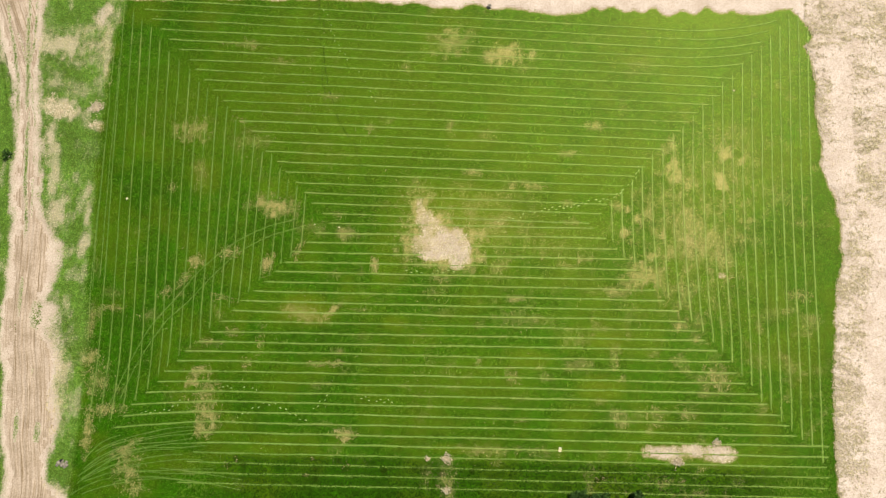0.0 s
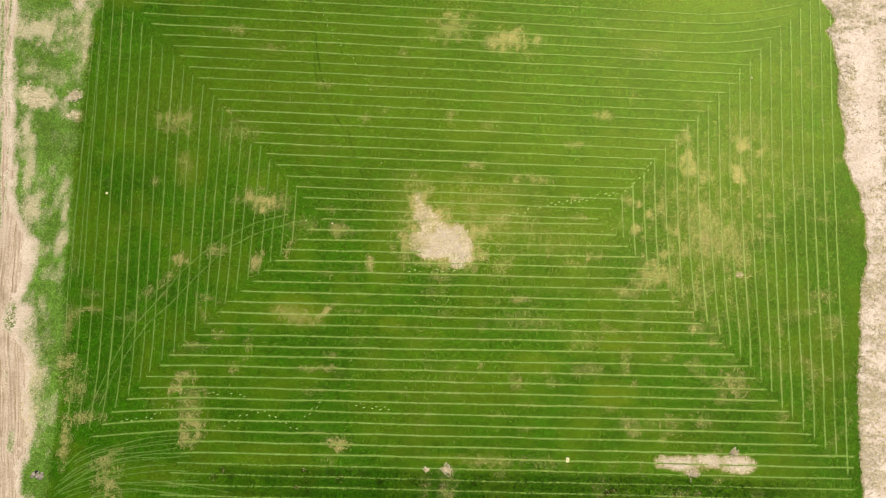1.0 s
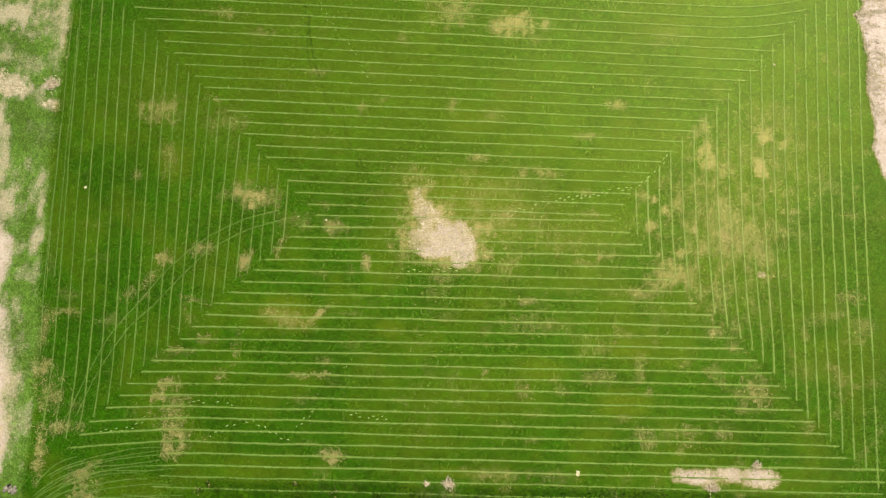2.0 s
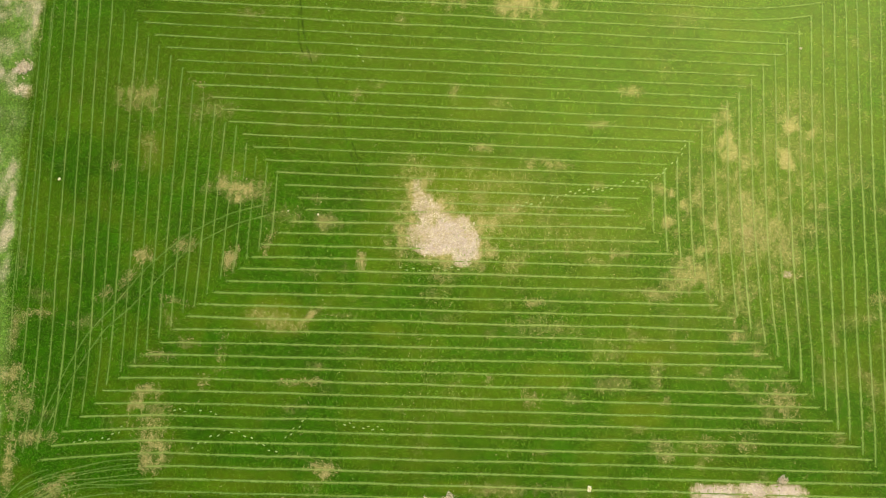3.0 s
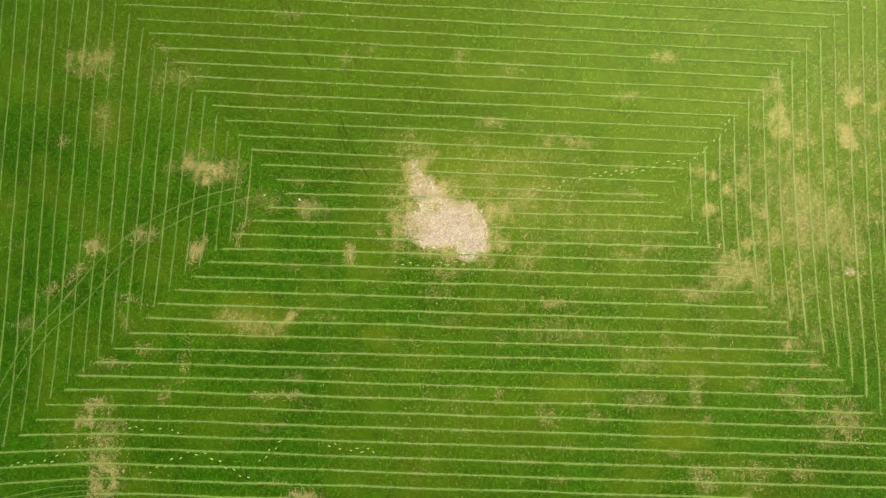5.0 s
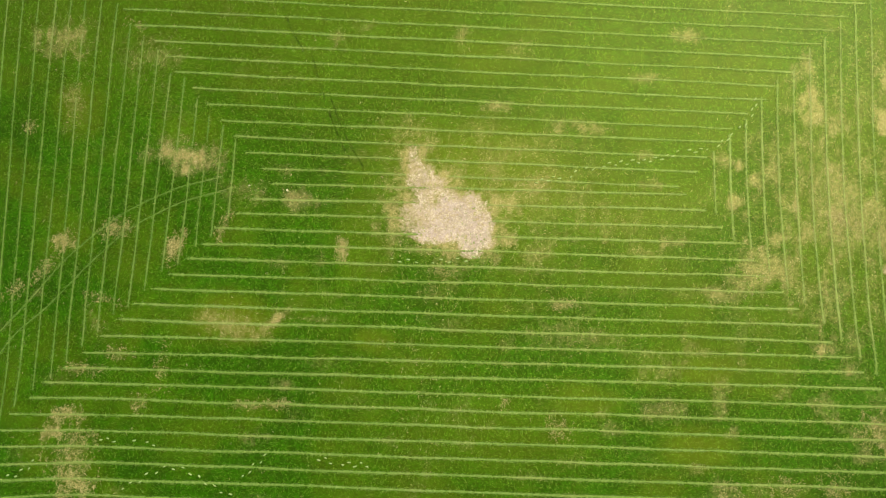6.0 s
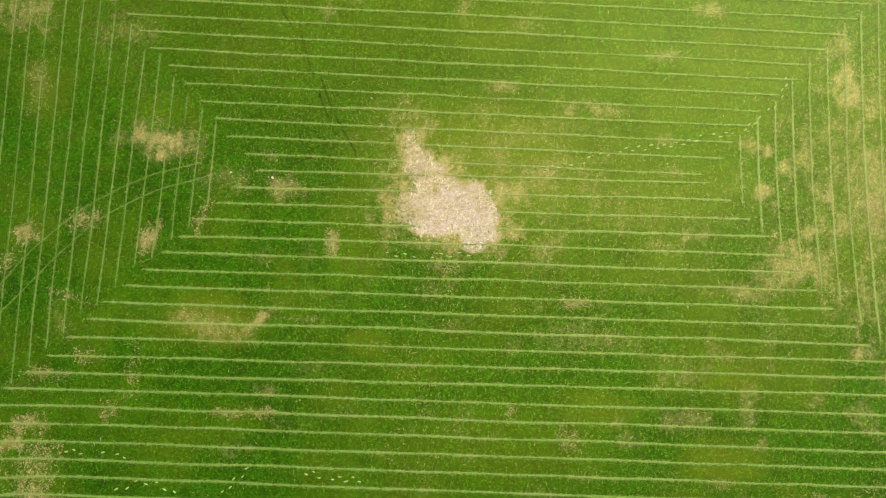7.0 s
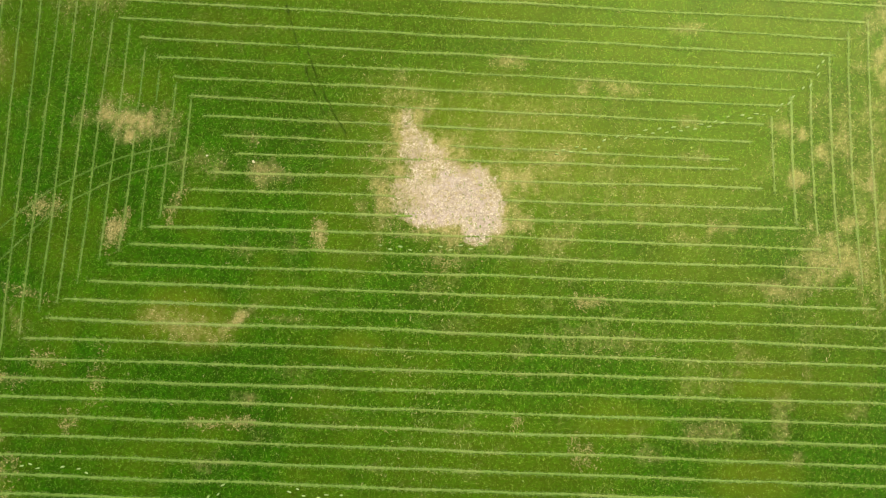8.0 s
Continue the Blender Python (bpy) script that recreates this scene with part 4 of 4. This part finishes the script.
def stray_blades():
    """Long pale blades that the mower threw about or left standing, thickest in a band down the middle."""
    x, y = scatter(-46, 50, -19, 43, 8.0, 61)
    lane = np.exp(-((x + 1.0 - 0.10 * (y - 4)) / 2.6) ** 2) * smooth(-14, -8, y) * smooth(8, 4, y)
    near_dry = np.clip(plan(x, y)["dry"], 0, 1)
    keep = rng.rand(len(x)) < 0.01 + 0.10 * smooth(0.55, 0.75, fbm(x, y, 2.2, 4, 4)) + 0.9 * lane * smooth(0.42, 0.6, fbm(x * 2.5, y * 0.4, 1.5, 1, 3)) + 0.14 * near_dry
    x, y = x[keep], y[keep]
    me = tufts("stray_blade", x, y, 0.05, 0.21, 0.021, 2, CLIPPINGS, {"dry": 0.7 * (rng.rand(len(x)) < 0.35), "yellow": 0.3 * rng.rand(len(x)), "lush": 0.3 * rng.rand(len(x))}, 0.03, 62, comb=0.5)
    tagged(new("stray_blade", me), "long pale loose blades strewn over mown grass", "grass", kind="stuff")


stray_blades()


def footprint_mesh():
    """Pressed-down pale grass, the length of a stride's scuff."""
    r = np.random.RandomState(5)
    n = 9
    a = np.linspace(0, 2 * np.pi, n, endpoint=False)
    rim = np.stack((0.24 * np.cos(a) * r.uniform(0.7, 1.2, n), 0.07 * np.sin(a) * r.uniform(0.7, 1.3, n), np.full(n, 0.045)), 1)
    low = rim * (1.12, 1.25, 0)
    verts = np.concatenate((rim, low, [[0, 0, 0.065]]))
    i = np.arange(n)
    k = (i + 1) % n
    faces = np.concatenate((np.stack((i, k, np.full(n, 2 * n)), 1), np.stack((i, i + n, k + n), 1), np.stack((i, k + n, k), 1)))
    me = mesh_from("footprint", verts, faces, 3, {"dry": np.full(2 * n + 1, 0.15), "yellow": np.zeros(2 * n + 1)})
    me.materials.append(PRESSED)
    return me


FOOTPRINT = footprint_mesh()


def footprint_trail(points, label, pace=0.62, seed=1, size=1.0):
    r = np.random.RandomState(seed)
    run = np.concatenate(([0], np.cumsum(np.hypot(*np.diff(points, axis=0).T))))
    trail = tagged(new("footprint_trail"), label, "footprints", group="footprint trails")
    trail.location = (*points[0], height(*points[0]))
    for i, s in enumerate(np.arange(0, run[-1], pace)):
        x, y = np.interp(s, run, points[:, 0]), np.interp(s, run, points[:, 1])
        dx, dy = np.interp(s + 0.3, run, points[:, 0]) - np.interp(s - 0.3, run, points[:, 0]), np.interp(s + 0.3, run, points[:, 1]) - np.interp(s - 0.3, run, points[:, 1])
        turn = math.degrees(math.atan2(dy, dx))
        side = (0.13 if i % 2 else -0.13) + r.uniform(-0.05, 0.05)
        x, y = x - side * math.sin(radians(turn)), y + side * math.cos(radians(turn))
        if r.rand() < 0.12:
            continue
        print_ = new("footprint", FOOTPRINT)
        print_.parent = trail
        print_.matrix_basis = pose(x - points[0][0], y - points[0][1], height(x, y) - height(*points[0]), 0, 0, turn + r.uniform(-20, 20)) @ Matrix.Diagonal((size * r.uniform(0.45, 0.75), size * r.uniform(0.5, 0.8), 1, 1))


footprint_trail(spread(7.50, 13.54, 10.48, 14.14, 12.46, 15.03, 15.25, 15.46, 17.64, 15.63, 19.64, 16.52, 22.04, 16.73, 24.05, 17.83, 25.68, 19.34, 26.62, 21.76), "winding trail of pale footprints pressed into the grass", 0.5, 1, 1.15)
footprint_trail(spread(-5.31, 6.37, -2.75, 6.35, 0.38, 6.46, 2.73, 6.71), "short row of pale footprints below the bare patch", 0.7, 2)
footprint_trail(spread(-9.90, -10.21, -7.68, -10.59, -5.11, -10.59), "short cluster of pale footprints among mown rows", 0.5, 3)
footprint_trail(spread(-28.02, -9.24, -25.42, -9.46, -23.20, -9.55), "short cluster of pale footprints among mown rows", 0.55, 4)
footprint_trail(spread(-14.32, -10.18, -15.31, -10.93, -16.21, -12.11), "short cluster of pale footprints among mown rows", 0.6, 5)
footprint_trail(spread(-25.93, -13.08, -24.14, -12.31, -23.09, -11.28, -20.88, -11.36, -18.60, -12.74, -16.73, -13.55), "scattered pale footprints crossing the mown rows", 0.75, 6)
footprint_trail(spread(-17.17, 42.73, -16.26, 40.10, -14.94, 37.00, -12.81, 34.77, -11.49, 33.01, -10.39, 30.85, -8.98, 28.40), "thin trail of pale footprints across mown rows", 0.8, 7, 0.8)
footprint_trail(spread(-38.45, -12.83, -34.79, -12.52, -33.41, -11.26), "short cluster of pale footprints among mown rows", 0.6, 8)


def pressed_track(points, label, wide, seed):
    """Dark broken line where wheels pressed the grass down."""
    r = np.random.RandomState(seed)
    run = np.concatenate(([0], np.cumsum(np.hypot(*np.diff(points, axis=0).T))))
    s = r.uniform(0, run[-1], int(run[-1] * 45))
    s = s[fbm(s, 0 * s + seed, 0.45, 2, 2) > 0.46]
    x, y = np.interp(s, run, points[:, 0]) + r.randn(len(s)) * wide, np.interp(s, run, points[:, 1]) + r.randn(len(s)) * 0.05
    x0, y0 = points[0]
    thing = tagged(new("wheel_track"), label, "wheel track", group="wheel tracks")
    thing.location = (x0, y0, height(x0, y0))
    me = tufts("pressed_grass", x - x0, y - y0, 0.045, 0.07, 0.017, 3, TRODDEN, {"dry": 0 * x, "yellow": 0 * x}, 0.03, seed, (x0, y0))
    grass = tagged(new("pressed_grass", me), kind="stuff")
    grass.parent = thing


pressed_track(spread(-12.32, 24.11, -11.57, 21.79, -10.59, 19.08, -9.43, 16.42, -8.32, 14.60), "dark broken wheel track pressed into green grass", 0.04, 3)
pressed_track(spread(-10.46, 20.35, -9.73, 18.28, -8.61, 16.24, -7.08, 13.83), "dark broken wheel track pressed into green grass", 0.04, 4)
pressed_track(spread(-18.04, 44.21, -17.72, 39.24, -17.13, 35.15, -17.05, 31.91, -15.74, 28.72), "dark broken wheel track pressed into green grass", 0.08, 5)
pressed_track(spread(-62.16, 38.04, -61.20, 34.94, -60.23, 31.70, -59.34, 27.68), "dark rut pressed into the rough verge", 0.08, 8)
pressed_track(spread(-61.74, 34.11, -60.85, 30.87, -59.88, 26.86), "dark rut pressed into the rough verge", 0.08, 9)
pressed_track(spread(-17.24, 42.56, -17.01, 35.97, -16.28, 31.93, -14.49, 26.75, -11.83, 22.45), "dark broken wheel track pressed into green grass", 0.07, 6)


# ---- beside the field ----
def build_stubble():
    x, y = scatter(49.5, 66, -32, 50, 62, 31)
    ok = (x > right_edge(y) - 0.2) | (y > top_edge(x))
    x, y = x[ok], y[ok]
    beyond = x - right_edge(y)
    near = smooth(4.6, 3.2, beyond) * np.maximum(smooth(20, 17, y), smooth(2.6, 1.4, beyond) * smooth(20, 34, y))
    far = smooth(55.2, 56.2, x) * smooth(14, 20, y) * smooth(60.5, 58.5, x)
    zone = 0.10 + 0.9 * np.maximum(np.maximum(near, far), smooth(38, 40, y) * smooth(50, 52, x))
    knot = smooth(0.44, 0.62, 0.6 * fbm(x * 0.6, y * 1.7, 1.0, 3, 4) + 0.4 * fbm(x * 0.35, y * 1.2, 3.0, 6, 3))
    keep = rng.rand(len(x)) < (0.12 + 0.7 * knot) * zone * np.where((y > top_edge(x)) & (x < 48), 0.12, 1.0)
    me = tufts("stubble", x[keep], y[keep], 0.07, 0.28, 0.022, 3, STUBBLE, None, 0.11, 41)
    tagged(new("stubble", me), "dry straw stubble and weeds on tilled earth", "stubble", kind="stuff")


STUBBLE = make_grass("stubble_straw", (0.22, 0.18, 0.09), (0.38, 0.32, 0.18), (0.55, 0.47, 0.31), 0.5, (0.8, 0.1))
build_stubble()


def soil_straw():
    """Bits of dead straw lying about on the bare earth."""
    x, y = scatter(-46, 52, -24, 44, 60, 55)
    p = plan(x, y)
    ok = (p["soil"] > 0.35) & (x > left_edge(y)) & (x < right_edge(y)) & (y < top_edge(x)) & (rng.rand(len(x)) < 0.5 * smooth(0.35, 0.65, fbm(x * 0.5, y, 0.9, 2, 3)))
    me = tufts("straw_litter", x[ok], y[ok], 0.03, 0.24, 0.016, 3, PALE_STRAW, None, 0.01, 56)
    tagged(new("straw_litter", me), "bits of pale dead straw on bare earth", "straw", kind="stuff")


soil_straw()


def lump(name, size, material, seed, parent=None, at=(0, 0, 0), turn=0.0):
    """A rounded stone with knocked-off corners."""
    bm = bmesh.new()
    bmesh.ops.create_icosphere(bm, subdivisions=2, radius=1.0)
    for v in bm.verts:
        k = 1 + 0.45 * noise.noise(v.co * 1.3 + Vector((seed * 3.1, seed, 0)))
        v.co = Vector((v.co.x * size[0], v.co.y * size[1], max(v.co.z, -0.4) * size[2])) * k
    me = bpy.data.meshes.new(name)
    bm.to_mesh(me)
    bm.free()
    me.materials.append(material)
    ob = new(name, me)
    ob.parent = parent
    ob.matrix_basis = pose(*at, 0, 0, turn)
    return ob


def rubble_heap(x, y):
    heap = tagged(new("rubble_heap"), "grey stones heaped in the grass beside the road", "rubble")
    heap.location = (x, y, height(x, y))
    r = random.Random(4)
    for i in range(9):
        a, d = r.uniform(0, 6.3), r.uniform(0.25, 1.0)
        lump("stone", (r.uniform(0.14, 0.4), r.uniform(0.12, 0.3), r.uniform(0.12, 0.25)), STONE, i, heap,
             (d * math.cos(a), 0.7 * d * math.sin(a), 0.06), r.uniform(0, 180))
    # the hole's shade between the stones, put in as a near-black lump
    lump("shade_lump", (0.26, 0.2, 0.14), HOLLOW, 12, heap, (0.1, 0.35, 0.14), 20)["label"] = "black lump that stands in for the shaded hole among the stones"


# near-black colour that stands in for the shade in the heap's hole
HOLLOW = make_plain("shaded_hollow", (0.004, 0.004, 0.004), (0.02, 0.018, 0.015), 8.0)
rubble_heap(-48.29, -19.50)


def twig(name, a, b, ra, rb, material, parent):
    """A thin tapered stick from a to b."""
    a, b = Vector(a), Vector(b)
    d = (b - a).normalized()
    u = d.orthogonal().normalized()
    w = d.cross(u)
    verts, n = [], 5
    mid = (a + b) / 2 + u * 0.08 * (b - a).length
    for c, q in ((a, ra), (mid, (ra + rb) / 2), (b, rb)):
        verts += [c + (u * math.cos(6.2832 * k / n) + w * math.sin(6.2832 * k / n)) * q for k in range(n)]
    faces = [(r * n + k, r * n + (k + 1) % n, (r + 1) * n + (k + 1) % n, (r + 1) * n + k) for r in (0, 1) for k in range(n)]
    me = mesh_from(name, [tuple(v) for v in verts], faces, 4, None, True)
    me.materials.append(material)
    ob = new(name, me)
    ob.parent = parent
    return ob


def dead_bush(x, y, size, label, seed, leaves=160):
    bush = tagged(new("dead_bush"), label, "bush")
    bush.location = (x, y, height(x, y))
    r = random.Random(seed)
    for i in range(11):
        a, e = r.uniform(0, 6.3), r.uniform(0.25, 1.1)
        far = size * r.uniform(0.6, 1.1)
        tip = (far * math.cos(a) * math.cos(e), far * math.sin(a) * math.cos(e), far * math.sin(e) * 0.8)
        twig("twig", (0, 0, 0), tip, 0.03, 0.008, WOOD, bush)
    q = np.random.RandomState(seed)
    bx, by = q.randn(leaves) * size * 0.4, q.randn(leaves) * size * 0.4
    me = tufts("dead_leaf", bx, by, 0.16, 0.16, 0.03, 3, PALE_STRAW, None, 0.05 + 0.15 * q.rand(leaves).repeat(3), seed, (x, y))
    leaf = tagged(new("dead_leaf", me), kind="stuff")
    leaf.parent = bush


dead_bush(1.38, -17.62, 0.75, "bleached dead bush lying in the grass", 3, 130)
dead_bush(-1.09, -17.68, 0.35, "small bleached dead weed in the grass", 4, 40)
dead_bush(-47.82, 27.95, 1.0, "pale heap of cut dry brush on the verge", 5, 260)
dead_bush(31.01, -17.18, 0.7, "pale dry weed beside the bare soil", 6, 120)
dead_bush(35.98, -14.65, 0.6, "pale dry weed at the rim of bare soil", 7, 90)
dead_bush(1.40, -21.54, 0.6, "bleached dead weed in longer grass", 9, 80)


def shrub(x, y, size, high, label, seed, material=None, leaves=1500):
    """A low leafy shrub: stems and a crown of many small leaves with gaps."""
    thing = tagged(new("shrub"), label, "shrub")
    thing.location = (x, y, height(x, y))
    r = random.Random(seed)
    for i in range(6):
        a = r.uniform(0, 6.3)
        twig("stem", (0, 0, -0.05), (0.6 * size * math.cos(a), 0.6 * size * math.sin(a), high * r.uniform(0.5, 0.9)), 0.05, 0.015, WOOD, thing)
    q = np.random.RandomState(seed)
    blobs = np.stack((q.uniform(-0.7, 0.7, 9) * size, q.uniform(-0.7, 0.7, 9) * size, q.uniform(0.35, 0.85, 9) * high), 1)
    n = int(leaves * size)
    d = q.randn(n, 3)
    d /= np.linalg.norm(d, axis=1)[:, None]
    c = blobs[q.randint(0, 9, n)] + d * (q.rand(n) ** 0.4 * 0.42 * size)[:, None] * (1, 1, 0.7)
    c[:, 2] = np.maximum(c[:, 2], 0.05)
    u, w = q.randn(n, 3) * 0.09, q.randn(n, 3) * 0.05
    v = np.stack((c - u, c + w, c + u, c - w), 1)
    me = mesh_from("foliage", v.reshape(-1, 3), np.arange(4 * n).reshape(-1, 4), 4)
    me.materials.append(material or LEAF)
    leaf = tagged(new("foliage", me), kind="stuff")
    leaf.parent = thing


shrub(-59.11, 20.99, 0.8, 0.7, "small sparse dark green shrub on the grass beside the road", 1, None, 330)
shrub(18.57, -22.20, 1.5, 1.3, "dark green shrub at the edge of the longer grass", 2)
shrub(21.02, -21.99, 1.3, 1.2, "dark green shrub at the edge of the longer grass", 3)
shrub(25.33, -21.95, 1.2, 1.4, "dark green shrub at the edge of the longer grass", 4)
shrub(5.77, 43.76, 0.22, 0.4, "small brown weed between bare earth and grass", 5, WOOD)


def crumpled_sheet(x, y, size, label, seed):
    """A crumpled scrap lying on the grass."""
    n = 7
    g = np.linspace(-0.5, 0.5, n) * size
    gx, gy = np.meshgrid(g, g * 0.75)
    r = np.random.RandomState(seed)
    z = 0.07 + 0.08 * r.rand(n, n)
    gx, gy = gx + 0.06 * size * r.randn(n, n), gy + 0.06 * size * r.randn(n, n)
    i = (np.arange(n - 1)[:, None] * n + np.arange(n - 1)).ravel()
    me = mesh_from("crumpled_sheet", np.stack((gx.ravel(), gy.ravel(), z.ravel()), 1), np.stack((i, i + 1, i + n + 1, i + n), 1), 4)
    me.materials.append(PAPER)
    ob = tagged(new("crumpled_sheet", me), label, "litter")
    ob.matrix_basis = pose(x, y, height(x, y) - 0.03, 0, 0, seed * 40)
    solid = ob.modifiers.new("thickness", "SOLIDIFY")
    solid.thickness = 0.006


crumpled_sheet(-42.63, 15.29, 0.32, "crumpled off-white scrap lying on green grass", 1)
crumpled_sheet(15.88, -16.10, 0.55, "crumpled pale yellow scrap lying on mown grass", 2)
crumpled_sheet(39.42, 32.35, 0.3, "tiny pale scrap lying among mown rows", 4)
crumpled_sheet(-13.81, 12.08, 0.2, "tiny off-white scrap lying on mown grass", 3)
crumpled_sheet(-17.11, 12.40, 0.16, "tiny off-white scrap lying on mown grass", 5)


def straw_heap(x, y, rx, ry, turn, label, seed):
    """Cut straw thrown down in a low heap."""
    heap = tagged(new("straw_heap"), label, "straw heap")
    heap.matrix_basis = pose(x, y, height(x, y), 0, 0, turn)
    body = lump("heap_body", (rx * 0.22, ry * 0.22, 0.08), STRAW_BED, seed, heap, (0, 0, 0.02))
    q = np.random.RandomState(seed)
    n = int(rx * ry * 70)
    a, d = q.rand(n) * 6.283, np.sqrt(q.rand(n))
    me = tufts("straw", rx * d * np.cos(a), ry * d * np.sin(a), 0.1, 0.42, 0.022, 3, PALE_STRAW, None, 0.10 * np.repeat(1 - d * d, 3), seed, (x, y))
    straw = tagged(new("straw", me), kind="stuff")
    straw.parent = heap


STRAW_BED = make_plain("straw_bed", (0.26, 0.2, 0.11), (0.45, 0.36, 0.22), 6.0)
straw_heap(-52.74, 27.28, 1.9, 1.0, 0, "low heap of cut straw on the verge", 1)
straw_heap(-54.14, 28.77, 1.2, 0.7, 60, "low heap of cut straw on the verge", 2)
straw_heap(-47.90, 25.39, 0.8, 0.5, 0, "small scatter of cut straw on the verge", 3)


def weed_clump(x, y, size, seed):
    """A knot of taller dark weeds in the long grass."""
    q = np.random.RandomState(seed)
    n = 26
    thing = tagged(new("weed_clump"), "dark knot of taller weeds in long grass", "weed", group="weeds in the long grass")
    thing.location = (x, y, height(x, y))
    me = tufts("weed_leaf", q.randn(n) * size * 0.4, q.randn(n) * size * 0.3, 0.26, 0.16, 0.03, 4, TRODDEN, None, 0.02, seed, (x, y))
    leaf = tagged(new("weed_leaf", me), kind="stuff")
    leaf.parent = thing
    if seed % 2:
        me = tufts("seed_head", q.randn(7) * size * 0.3, q.randn(7) * size * 0.3, 0.14, 0.14, 0.02, 3, STRAW_MAT, None, 0.16, seed + 50, (x, y))
        head = tagged(new("seed_head", me), kind="stuff")
        head.parent = thing


weed_clump(-15.92, -18.08, 0.6, 1)
weed_clump(-15.27, -19.40, 0.7, 2)
weed_clump(-11.58, -18.95, 0.8, 3)
weed_clump(-12.49, -18.27, 0.5, 4)
weed_clump(-16.69, -20.14, 0.6, 5)
weed_clump(-15.43, -20.59, 0.7, 6)
weed_clump(-25.60, -18.33, 0.6, 7)
weed_clump(-24.68, -19.01, 0.5, 8)
weed_clump(-26.72, -19.07, 0.6, 9)
weed_clump(-1.41, -19.10, 0.7, 10)
weed_clump(-2.65, -18.85, 0.6, 12)
weed_clump(20.59, -19.77, 0.6, 11)
weed_clump(21.31, -19.47, 0.5, 13)
weed_clump(-6.63, -19.24, 0.5, 14)
weed_clump(0.77, -19.46, 0.6, 15)
weed_clump(4.68, -19.08, 0.5, 16)
weed_clump(0.31, -21.01, 0.7, 17)
